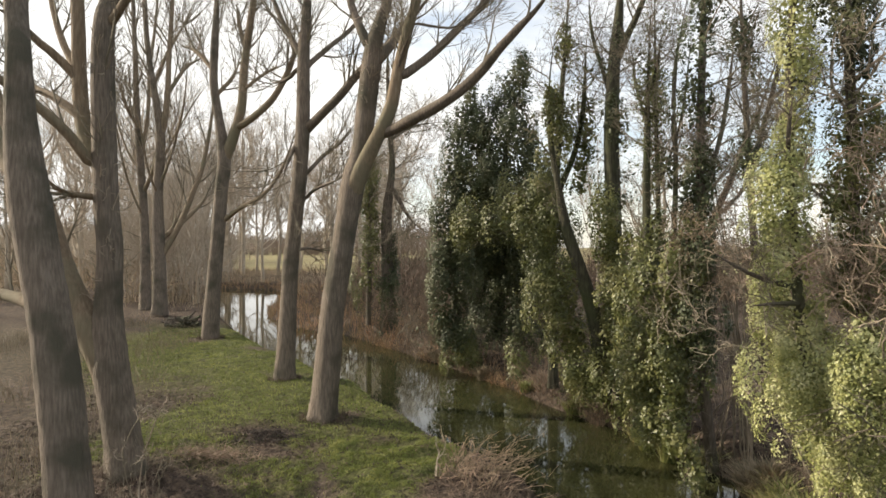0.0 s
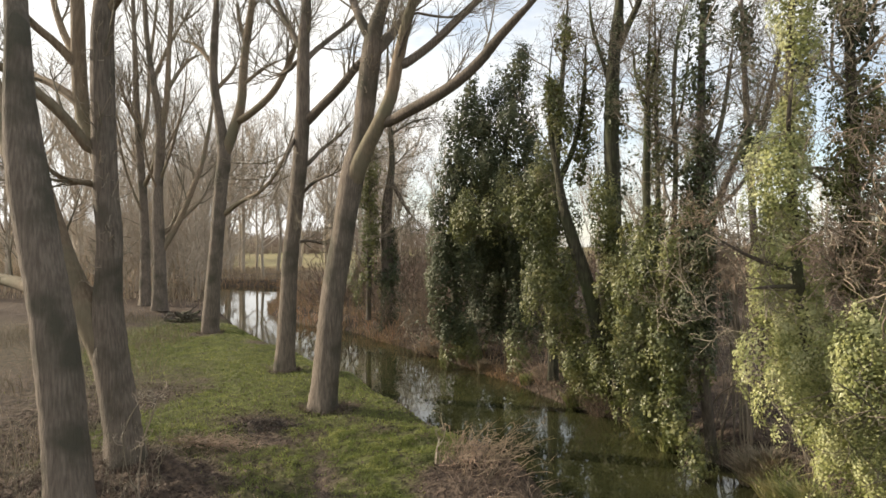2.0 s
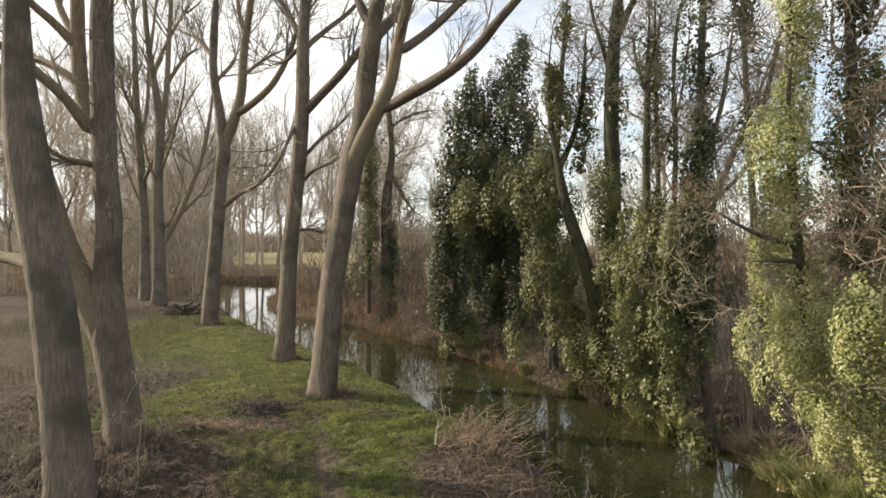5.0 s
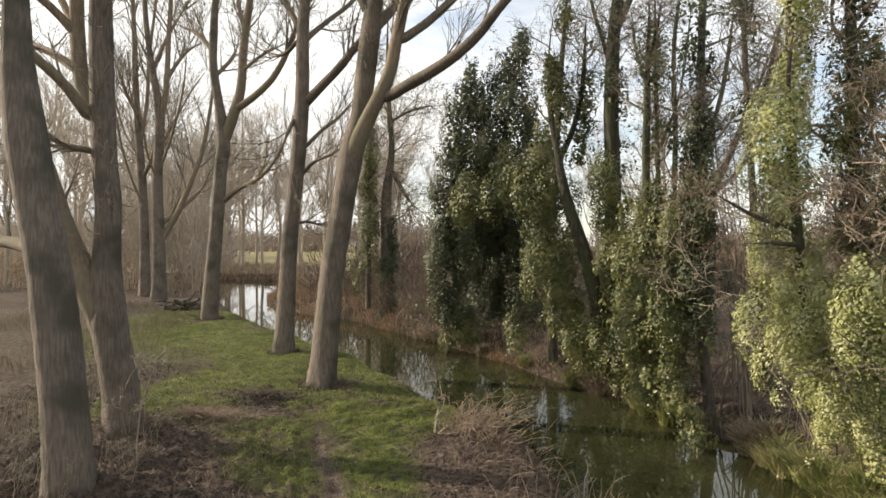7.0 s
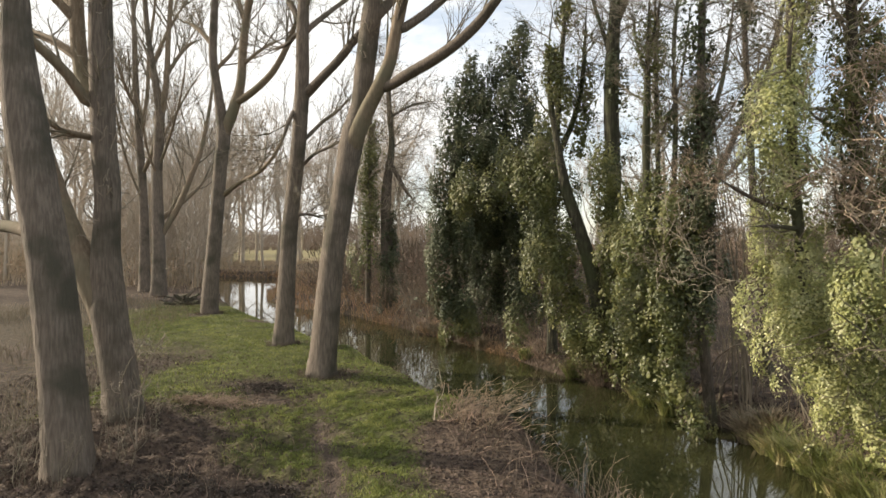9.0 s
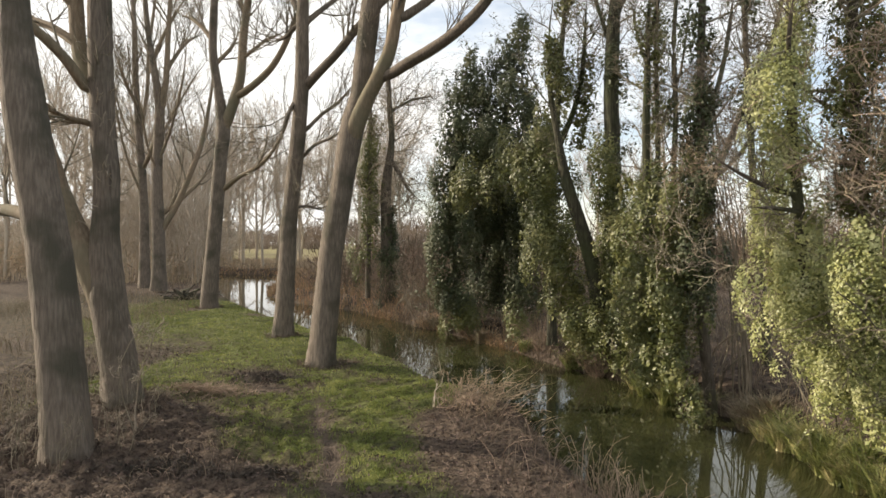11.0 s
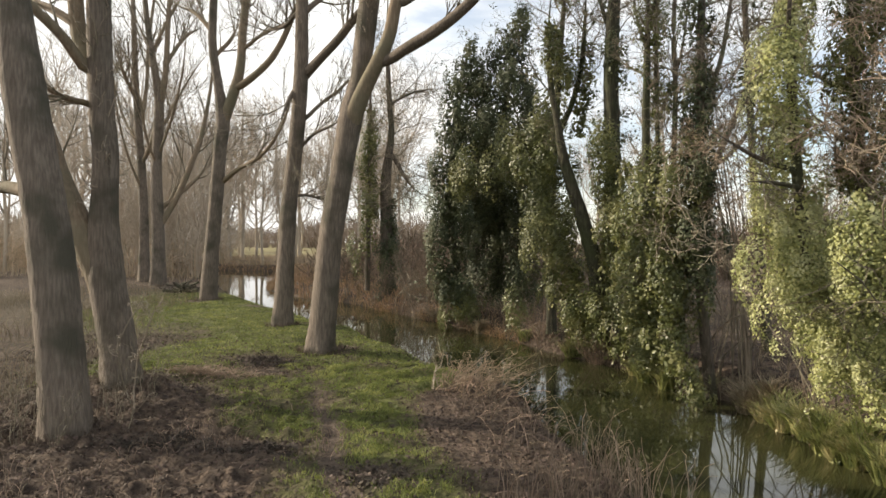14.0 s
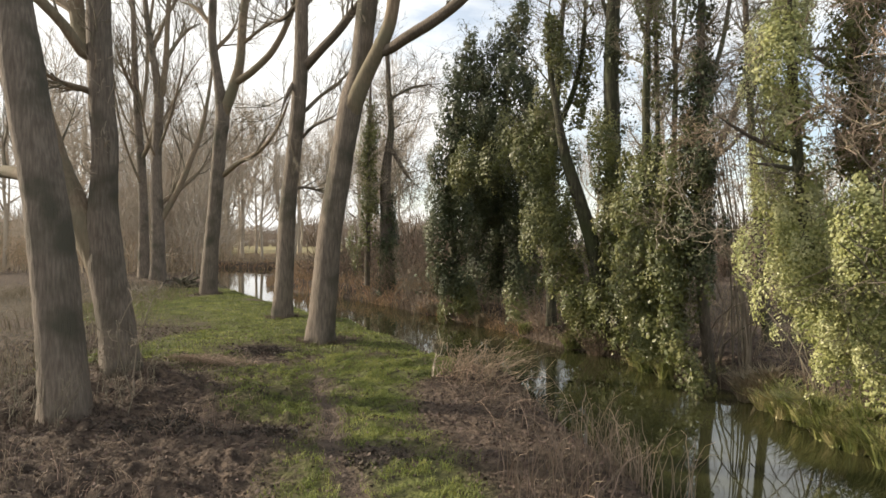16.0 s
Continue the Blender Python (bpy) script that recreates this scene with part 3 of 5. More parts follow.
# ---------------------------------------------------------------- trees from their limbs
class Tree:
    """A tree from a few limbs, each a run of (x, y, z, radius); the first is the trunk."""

    def __init__(self, name, label, category, group=""):
        self.name, self.tags, self.limbs = name, (label, category, group), []

    def limb(self, *points):
        self.limbs.append(points)

    def joined(self, k):
        """A limb's points, begun inside the stem that it grows from."""
        pts, best = self.limbs[k], None
        for other in self.limbs[:k]:
            p, r = smooth_path(other, 60)
            d = np.linalg.norm(p - np.array(pts[0][:3]), axis=1)
            i = int(np.argmin(d))
            if best is None or d[i] - r[i] < best[0]:
                best = (d[i] - r[i], p[max(0, i - 1)], r[i])
        if best[0] > 0.6:
            return pts
        q = min(pts[0][3], best[2] * 0.8)
        return ((*best[1], q), *((x, y, z, min(r, q * 1.05)) for x, y, z, r in pts))

    def build(self, bark=BARK, twig=TWIG, boughs=5, twigs=6, fine=4, bough_len=2.2, flare=True, skip=0.35, limb_bark=None, shoots=0, tip=0.004, rise=0.1, crook=1.0, pale=(), stout=0.07):
        x, y, z, r = self.limbs[0][0]
        root = thing(self.name, (x, y, z), *self.tags)
        parents_p, parents_r, wood = [], [], []
        self.limbs = [self.limbs[0]] + [self.joined(k) for k in range(1, len(self.limbs))]
        for i, pts in enumerate(self.limbs):
            buf = Buffer()
            stem(buf, pts, 26 if i == 0 else 12, step=0.12 if i == 0 else 0.2, foot=i == 0 and flare)
            wood.append(part("trunk" if i == 0 else "limb", buf, (BARK_PALE if i in pale else limb_bark if i and limb_bark else bark), root, smooth=True))
            p, rr = smooth_path(pts, 16)
            if i == 0:
                k = int(16 * skip)
                p, rr = smooth_path([(*p[j], rr[j]) for j in range(k, 16)], 16)
            parents_p.append(p)
            parents_r.append(rr)
        P, R = np.array(parents_p), np.array(parents_r)
        if boughs:
            b1, r1 = offshoots(P, np.minimum(R, stout), boughs, bough_len, 7, (18 * crook, 50 * min(crook, 1.6)), rise, 0.09 * crook, 0.42, tip * 1.6, 0.2, 0.35)
            b2, r2 = offshoots(b1, r1, twigs, bough_len * 0.5, 5, (20 * crook, 50 * min(crook, 1.6)), rise * 0.5, 0.1 * crook, 0.55, tip, 0.12, 0.4)
            levels = [(b1, r1, 4), (b2, r2, 3)]
            if fine:
                b3, r3 = offshoots(b2, r2, fine, bough_len * 0.27, 4, (20 * crook, 50 * min(crook, 1.6)), rise * 0.4, 0.14 * crook, 0.7, tip * 0.8, 0.12, 0.4)
                levels.append((b3, r3, 3))
            # the trunk's own twigs make the crown; each limb carries its spray (all in one on trees to be copied)
            shares = len(self.limbs) if flare else 1
            for k in range(shares):
                buf = Buffer()
                for b, r, sides in levels:
                    m = len(b) // shares
                    tubes(buf, b[k * m:(k + 1) * m], r[k * m:(k + 1) * m], sides)
                if k == 0:
                    part("crown", buf, twig, root, "bare winter twigs", kind="stuff")
                else:
                    part("twig_spray", buf, twig, wood[k], kind="stuff")
        if shoots:
            buf = Buffer()
            s1, q1 = offshoots(P[:1], np.full_like(R[:1], 0.02), shoots, 0.65, 6, (40, 100), 0.1, 0.4, 0.4, 0.004, 0.0, 0.0)
            tubes(buf, s1, np.maximum(q1 * 0.8, 0.0085), 3)
            s2, q2 = offshoots(s1, q1, 3, 0.25, 4, (30, 70), 0.1, 0.4, 0.6, 0.003, 0.1)
            tubes(buf, s2, np.maximum(q2 * 0.7, 0.005), 3)
            part("bark_growth", buf, TWIG_PALE, wood[0], "pale dry shoots on the bark", kind="stuff")
        return root

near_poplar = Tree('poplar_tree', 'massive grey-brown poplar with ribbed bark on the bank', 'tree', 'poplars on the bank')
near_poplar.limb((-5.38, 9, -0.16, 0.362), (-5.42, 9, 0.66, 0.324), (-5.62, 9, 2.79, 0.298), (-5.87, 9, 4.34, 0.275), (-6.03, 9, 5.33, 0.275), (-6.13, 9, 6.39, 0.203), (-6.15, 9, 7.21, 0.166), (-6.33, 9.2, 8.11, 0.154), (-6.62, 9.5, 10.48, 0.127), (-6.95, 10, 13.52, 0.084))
near_poplar.limb((-5.99, 9, 5.33, 0.174), (-6.55, 9.3, 5.78, 0.144), (-7.11, 9.6, 6.61, 0.126), (-7.62, 9.8, 8.17, 0.106), (-7.95, 10, 11.16, 0.07))
near_poplar.limb((-5.91, 9.1, 3.56, 0.113), (-6.41, 9.35, 3.68, 0.098), (-6.85, 9.6, 3.72, 0.089), (-7.6, 9.9, 3.84, 0.061))
near_poplar.build(limb_bark=BARK_PALE, boughs=4, twigs=6, bough_len=2.0, skip=0.5)

stemmed_poplar = Tree('poplar_tree', 'several-stemmed poplar with a stem leaning over dead stalks', 'tree', 'poplars on the bank')
stemmed_poplar.limb((-5.75, 11.3, 0.1, 0.37), (-5.83, 11.3, 0.82, 0.315), (-5.95, 11.3, 1.6, 0.31), (-6.05, 11.3, 2.2, 0.31), (-6.1, 11.3, 3.0, 0.265), (-6.09, 11.3, 3.6, 0.23), (-6.06, 11.3, 4.42, 0.222), (-6.12, 11.3, 5.04, 0.211), (-6.16, 11.3, 6.06, 0.211), (-6.19, 11.3, 7.4, 0.2), (-6.17, 11.3, 8.43, 0.189), (-6.16, 11.6, 9.48, 0.16), (-6.26, 12.1, 12.56, 0.119))
stemmed_poplar.limb((-5.98, 11.3, 1.7, 0.28), (-6.2, 11.3, 2.4, 0.31), (-6.4, 11.3, 2.85, 0.325), (-6.65, 11.35, 3.3, 0.33), (-6.92, 11.4, 3.8, 0.32), (-7.17, 11.5, 4.3, 0.3), (-7.6, 11.7, 5.2, 0.26), (-8.4, 12.2, 6.5, 0.2), (-9.3, 12.7, 8.0, 0.158), (-10.1, 13.3, 11.5, 0.11))
stemmed_poplar.limb((-6.21, 11.3, 5.86, 0.143), (-6.61, 11.5, 6.51, 0.141), (-6.78, 11.6, 7.48, 0.133), (-6.88, 11.7, 9.1, 0.119), (-7.19, 11.9, 12, 0.081))
stemmed_poplar.limb((-6.38, 11.2, 6, 0.104), (-6.59, 10.9, 6.45, 0.092), (-6.96, 10.6, 6.88, 0.081), (-7.35, 10.3, 7.23, 0.061), (-7.6, 9.9, 7.85, 0.038))
stemmed_poplar.limb((-6.74, 11.5, 6.88, 0.088), (-7.46, 11.9, 7.32, 0.076), (-8.16, 12.3, 7.66, 0.068), (-9.13, 12.8, 8.49, 0.054))
stemmed_poplar.limb((-6.82, 11.6, 7.58, 0.088), (-7.1, 11.4, 7.95, 0.077), (-7.39, 11.1, 8.26, 0.066), (-7.7, 10.8, 8.84, 0.046))
stemmed_poplar.limb((-6.9, 11.7, 7.77, 0.074), (-7.34, 12, 8.4, 0.066), (-7.69, 12.3, 9.06, 0.057), (-8.14, 12.7, 10.19, 0.043))
stemmed_poplar.limb((-6.29, 11.3, 5.34, 0.062), (-6.45, 11, 5.37, 0.051), (-6.68, 10.7, 5.46, 0.036), (-6.76, 10.4, 5.75, 0.022))
stemmed_poplar.limb((-6.03, 11.3, 8.53, 0.086), (-5.75, 11.1, 8.71, 0.075), (-5.3, 10.8, 9.14, 0.059), (-4.82, 10.5, 10.15, 0.04))
stemmed_poplar.build(limb_bark=BARK_PALE, boughs=5, twigs=6, bough_len=1.9, shoots=150, skip=0.3)

forked_poplar = Tree('poplar_tree', 'distant bare poplar with forked top by the river', 'tree', 'poplars on the bank')
forked_poplar.limb((-17.32, 38, 0.3, 0.465), (-17.32, 38, 2.27, 0.392), (-17.36, 38, 4.35, 0.363), (-17.43, 38, 7.46, 0.305), (-17.29, 38, 10.22, 0.29), (-17.29, 38, 11.78, 0.261), (-17.7, 38, 14.37, 0.189), (-18.29, 38.5, 16.96, 0.162), (-18.74, 39, 20.67, 0.134), (-19.44, 40, 28.73, 0.092))
forked_poplar.limb((-17.18, 38, 11.43, 0.22), (-16.87, 38, 13.34, 0.176), (-16.87, 38.3, 16.19, 0.148), (-16.79, 38.6, 19.8, 0.119), (-16.68, 39, 26.35, 0.075))
forked_poplar.limb((-17.22, 38, 3.83, 0.191), (-16.24, 38.3, 5.81, 0.178), (-15.52, 38.6, 7.86, 0.164), (-15.05, 39, 9.67, 0.136), (-14.66, 39.5, 12.97, 0.092), (-14.49, 40, 17.08, 0.054))
forked_poplar.limb((-17.22, 38, 4.86, 0.147), (-16.54, 39, 5.83, 0.136), (-15.8, 40, 6.96, 0.108), (-15.26, 41, 8.07, 0.079))
forked_poplar.limb((-17.77, 38, 14.03, 0.118), (-17.18, 39, 16.76, 0.106), (-16.34, 40, 19.26, 0.093))
forked_poplar.limb((-16.87, 38, 13.68, 0.118), (-16.11, 39, 15.7, 0.106), (-15.25, 40, 16.72, 0.077))
forked_poplar.limb((-17.32, 38, 8.15, 0.088), (-16.13, 37, 10.07, 0.072), (-15.04, 36, 12.54, 0.056), (-14.3, 35, 15.18, 0.034))
forked_poplar.limb((-17.29, 38, 9.53, 0.073), (-16.82, 39, 11.44, 0.06), (-15.98, 40, 13.8, 0.046), (-15.26, 41, 15.53, 0.04))
forked_poplar.limb((-17.39, 38, 7.46, 0.073), (-17.57, 37, 9.06, 0.064), (-17.49, 36, 11.23, 0.049), (-17.71, 35, 13.59, 0.034))
forked_poplar.build(limb_bark=BARK_PALE, boughs=8, twigs=6, fine=3, bough_len=5.0, skip=0.3, tip=0.009, rise=0.14, crook=1.0, stout=0.13)

slender_poplar = Tree('poplar_tree', 'slender distant bare poplar beside a forked one', 'tree', 'poplars on the bank')
slender_poplar.limb((-20.14, 42, 0.21, 0.385), (-20.14, 42, 3.95, 0.305), (-20.25, 42, 7.39, 0.273), (-20.48, 42, 10.45, 0.241), (-20.68, 42, 13.89, 0.193), (-20.79, 42, 17.33, 0.161), (-21.44, 43, 21.94, 0.131), (-22.18, 44, 30.35, 0.084))
slender_poplar.limb((-20.22, 42, 8.16, 0.146), (-19.1, 41, 9.56, 0.127), (-18.34, 40, 11.26, 0.093))
slender_poplar.limb((-20.56, 42, 12.36, 0.13), (-20.85, 41, 13.66, 0.111), (-20.96, 40, 15.26, 0.077))
slender_poplar.limb((-20.41, 42, 10.45, 0.146), (-20.42, 43, 13.72, 0.133), (-20.74, 44, 17.14, 0.119), (-20.72, 45, 21.52, 0.087), (-20.31, 45, 28.08, 0.052))
slender_poplar.limb((-20.22, 42, 6.25, 0.081), (-20.67, 41, 8.44, 0.071), (-20.82, 40, 10.89, 0.062), (-20.72, 39, 13.92, 0.038))
slender_poplar.limb((-20.33, 42, 9.3, 0.081), (-21.87, 43, 11.18, 0.067), (-23.18, 44, 13.94, 0.06), (-24.32, 45, 17.84, 0.044))
slender_poplar.build(limb_bark=BARK_PALE, boughs=8, twigs=6, fine=3, bough_len=4.8, skip=0.3, tip=0.009, rise=0.14, crook=1.0, stout=0.13)

twin_poplar = Tree('poplar_tree', 'bare poplar forking into two upright stems on turf', 'tree', 'poplars on the bank')
twin_poplar.limb((-10.83, 28.9, -0.05, 0.42), (-10.83, 28.9, 0.69, 0.387), (-10.68, 28.9, 2.79, 0.331), (-10.49, 28.9, 4.9, 0.309), (-10.33, 28.9, 7, 0.298), (-10.18, 28.9, 8.58, 0.298), (-10.39, 28.9, 10.16, 0.21), (-10.65, 28.9, 12, 0.188), (-10.62, 28.9, 13.84, 0.177), (-10.63, 29.2, 16.06, 0.156), (-10.99, 29.9, 20.42, 0.103))
twin_poplar.limb((-10.05, 28.9, 8.71, 0.245), (-9.61, 28.7, 9.73, 0.243), (-9.23, 28.5, 10.86, 0.205), (-9.01, 28.3, 12.87, 0.18), (-8.48, 27.9, 15.54, 0.142), (-7.83, 27.4, 18.34, 0.093))
twin_poplar.limb((-9.23, 28.5, 10.03, 0.169), (-8.28, 28.1, 10.56, 0.155), (-7.41, 27.7, 11.31, 0.141), (-6.63, 27.3, 12.57, 0.116), (-5.97, 26.9, 14.17, 0.08))
twin_poplar.limb((-10.1, 28.9, 5.76, 0.122), (-9.28, 28.4, 6.23, 0.096), (-8.17, 27.9, 6.71, 0.083), (-7.25, 27.3, 7.56, 0.069), (-6.56, 26.9, 8.9, 0.057), (-6.32, 26.5, 9.8, 0.045))
twin_poplar.limb((-10.62, 28.9, 12.52, 0.11), (-11.6, 29.5, 13.63, 0.1), (-12.57, 30.1, 14.23, 0.076))
twin_poplar.limb((-8.96, 28.3, 13.26, 0.096), (-9.44, 28.9, 14.63, 0.086), (-9.79, 29.4, 16.14, 0.075))
twin_poplar.limb((-10.54, 28.9, 11.47, 0.098), (-10.04, 29.5, 12.42, 0.087), (-9.83, 30.1, 13.41, 0.064))
twin_poplar.limb((-9.1, 28.4, 11.61, 0.084), (-7.97, 27.9, 12.24, 0.071), (-6.83, 27.4, 12.55, 0.046))
twin_poplar.build(limb_bark=BARK_PALE, boughs=7, twigs=6, fine=4, bough_len=3.6, skip=0.5, tip=0.007, rise=0.16, stout=0.1)

straight_poplar = Tree('poplar_tree', 'tall straight bare poplar at the water edge', 'tree', 'poplars on the bank')
straight_poplar.limb((-5.04, 19.8, 0.14, 0.348), (-5.03, 19.8, 0.52, 0.31), (-4.94, 19.8, 2.23, 0.272), (-4.85, 19.8, 3.86, 0.25), (-4.7, 19.8, 5.3, 0.235), (-4.54, 19.8, 6.92, 0.235), (-4.45, 19.8, 8.72, 0.219), (-4.43, 19.8, 10.52, 0.189), (-4.31, 19.8, 12.32, 0.159), (-4.29, 20.3, 16.22, 0.109))
straight_poplar.limb((-4.31, 19.8, 8.22, 0.151), (-3.78, 19.4, 8.6, 0.14), (-3.15, 19, 9.07, 0.129), (-2.5, 18.6, 9.68, 0.118), (-1.56, 18.2, 10.44, 0.092), (-0.71, 17.8, 11.2, 0.075), (0.25, 17.4, 12.32, 0.052))
straight_poplar.limb((-4.52, 19.8, 10.52, 0.101), (-4.97, 20.1, 11.31, 0.094), (-5.36, 20.4, 12.04, 0.086), (-5.94, 20.8, 13.48, 0.062))
straight_poplar.limb((-4.25, 19.8, 10.27, 0.092), (-3.69, 20.4, 11.04, 0.078), (-3.1, 21, 11.81, 0.071), (-2.34, 21.6, 13.04, 0.055))
straight_poplar.limb((-4.31, 19.8, 6.83, 0.067), (-3.92, 20.3, 7.41, 0.06), (-3.44, 20.8, 7.95, 0.053), (-2.95, 21.3, 8.75, 0.045))
straight_poplar.limb((-4.4, 19.8, 5.98, 0.059), (-3.99, 19.4, 6.25, 0.049), (-3.35, 19, 6.44, 0.04), (-2.93, 18.7, 6.61, 0.032))
straight_poplar.limb((-4.67, 19.8, 7.73, 0.059), (-4.81, 19.3, 7.12, 0.049), (-4.86, 18.8, 6.45, 0.032))
straight_poplar.limb((-4.58, 19.8, 10.16, 0.075), (-5.04, 20.2, 9.91, 0.068), (-5.73, 20.7, 9.86, 0.053))
straight_poplar.limb((-4.58, 19.8, 4.36, 0.05), (-4.28, 20.1, 4.4, 0.043), (-3.82, 20.4, 4.25, 0.035))
straight_poplar.build(boughs=6, twigs=6, fine=4, bough_len=2.5, stout=0.09, shoots=120, skip=0.5, tip=0.006, rise=0.13)

leaning_poplar = Tree('poplar_tree', 'leaning bare poplar with long limb reaching over river', 'tree', 'poplars on the bank')
leaning_poplar.limb((-2.97, 15.3, 0.16, 0.386), (-2.95, 15.3, 0.51, 0.339), (-2.84, 15.3, 1.62, 0.316), (-2.73, 15.3, 2.88, 0.292), (-2.55, 15.3, 3.99, 0.281), (-2.37, 15.3, 5.1, 0.275), (-2.2, 15.3, 6.08, 0.292), (-2, 15.3, 6.91, 0.24), (-1.89, 15.3, 7.89, 0.246), (-1.75, 15.3, 9, 0.246), (-1.67, 15.3, 9.56, 0.199), (-1.5, 15.3, 10.12, 0.152), (-1.34, 15.3, 10.81, 0.14), (-1.21, 15.8, 14.33, 0.085))
leaning_poplar.limb((-2.16, 15.2, 5.93, 0.232), (-1.8, 15, 6.66, 0.19), (-1.48, 14.8, 7.21, 0.169), (-1.23, 14.7, 7.75, 0.155), (-1.06, 14.6, 8.53, 0.142), (-0.84, 14.4, 9.39, 0.122), (-0.59, 14.2, 10.23, 0.102), (-0.3, 13.8, 12.45, 0.064))
leaning_poplar.limb((-1.26, 14.75, 7.19, 0.125), (-0.77, 14.3, 7.35, 0.133), (-0.18, 13.9, 7.57, 0.129), (0.38, 13.5, 7.85, 0.12), (0.82, 13.2, 8.2, 0.112), (1.13, 12.9, 8.52, 0.098), (1.5, 12.6, 8.86, 0.085), (1.98, 12.2, 9.3, 0.067), (2.41, 11.7, 10.06, 0.045))
leaning_poplar.limb((-0.9, 14.6, 8.5, 0.111), (-0.26, 14.9, 9.07, 0.101), (0.39, 15.2, 9.8, 0.096), (1.11, 15.6, 10.65, 0.079), (1.99, 16.1, 12.02, 0.054))
leaning_poplar.limb((-1.87, 15.3, 9.49, 0.142), (-2.1, 15.5, 9.98, 0.105), (-2.36, 15.8, 10.73, 0.094), (-2.88, 16.3, 12.71, 0.062))
leaning_poplar.limb((-1.59, 15.3, 9.07, 0.142), (-1.21, 15.8, 9.73, 0.12), (-0.8, 16.3, 10.56, 0.11), (-0.37, 16.8, 12.05, 0.071))
leaning_poplar.limb((-1.12, 14.7, 8.29, 0.05), (-0.94, 14.3, 8.9, 0.036), (-0.62, 13.9, 9.41, 0.029))
leaning_poplar.limb((-0.64, 14.3, 9.59, 0.03), (-0.18, 14.3, 9.51, 0.03), (0.21, 14.3, 9.49, 0.024), (0.86, 14.3, 9.64, 0.018))
leaning_poplar.build(boughs=5, twigs=7, fine=4, bough_len=2.0, shoots=170, tip=0.005, rise=0.12, skip=0.55, pale=(1,))

alder = Tree('bare_tree', 'slender dark bare tree with ivy round its foot', "tree", "trees on the far bank")
alder.limb((-2.8, 32, -0, 0.364), (-2.85, 32, 3.2, 0.306), (-2.88, 32, 6.11, 0.262), (-2.62, 32, 8.44, 0.16), (-2.74, 32, 10.48, 0.131), (-2.85, 32, 13.68, 0.102), (-2.74, 32, 17.17, 0.073))
alder.limb((-2.68, 32, 7.57, 0.116), (-1.98, 31.5, 6.37, 0.1), (-1.38, 31, 5.49, 0.085))
alder.limb((-2.74, 32, 9.89, 0.073), (-1.62, 33, 10.82, 0.06), (-0.12, 34, 11.32, 0.046))
alder.limb((-3.84, 32, 0.43, 0.146), (-3.81, 32, 3.2, 0.131), (-3.76, 32, 6.69, 0.116), (-3.7, 32, 9.89, 0.087), (-3.61, 32, 12.81, 0.058))

twin_ivy_tree = Tree('ivy_clad_tree', 'tall ivy-wrapped tree forking near its top', "tree", "trees on the far bank")
twin_ivy_tree.limb((4.66, 17.2, -0.61, 0.266), (4.66, 17.2, 1.9, 0.219), (4.73, 17.2, 5.03, 0.203), (4.66, 17.2, 7.38, 0.203), (4.73, 17.2, 9.41, 0.172), (4.85, 17.2, 10.66, 0.141), (4.95, 17.2, 12.23, 0.094), (5.1, 17.2, 15.2, 0.063))
twin_ivy_tree.limb((4.79, 17.2, 9.57, 0.11), (5.04, 16.9, 10.25, 0.092), (5.26, 16.6, 10.82, 0.076), (5.54, 16.2, 11.78, 0.052))
twin_ivy_tree.limb((4.76, 17.2, 8.16, 0.07), (4.5, 17.6, 9.53, 0.056), (4.32, 18, 10.62, 0.049), (4.24, 18.2, 12.02, 0.033))

thin_ivy_tree = Tree('ivy_clad_tree', 'thin bare stem lightly wrapped in ivy', "tree", "trees on the far bank")
thin_ivy_tree.limb((5.08, 14.4, 0.09, 0.131), (4.93, 14.4, 1.66, 0.111), (4.73, 14.4, 4.93, 0.092), (4.73, 14.4, 6.9, 0.079), (4.76, 14.4, 8.6, 0.059), (4.82, 14.4, 10.18, 0.039))
thin_ivy_tree.limb((4.73, 14.4, 7.29, 0.039), (4.62, 14.9, 8.34, 0.034), (4.68, 15.4, 9.31, 0.028))
thin_ivy_tree.limb((4.74, 14.4, 7.82, 0.039), (4.85, 14.1, 8.52, 0.032), (4.85, 13.8, 9.18, 0.025))

dense_ivy_tree = Tree('ivy_clad_tree', 'upright tree thick with shade-dark ivy', "tree", "trees on the far bank")
dense_ivy_tree.limb((5.83, 13.4, -0.46, 0.122), (5.35, 12.9, 2.54, 0.1), (5.23, 12.6, 4.87, 0.086), (5.23, 12.6, 7.17, 0.08), (5.27, 12.6, 8.77, 0.069), (5.34, 12.6, 10.61, 0.052), (5.41, 12.6, 12.9, 0.034))
dense_ivy_tree.limb((5.01, 13.4, 3.44, 0.055), (5.02, 13.4, 6.12, 0.055), (4.97, 13.4, 7.34, 0.049), (5.02, 13.4, 8.44, 0.043), (5.19, 13.4, 9.41, 0.03), (5.38, 13.4, 10.51, 0.024))
dense_ivy_tree.limb((5.45, 12.9, 5.71, 0.059), (5.99, 13.4, 6.85, 0.049), (6.35, 13.8, 8.05, 0.044), (6.67, 14.2, 9.32, 0.032))

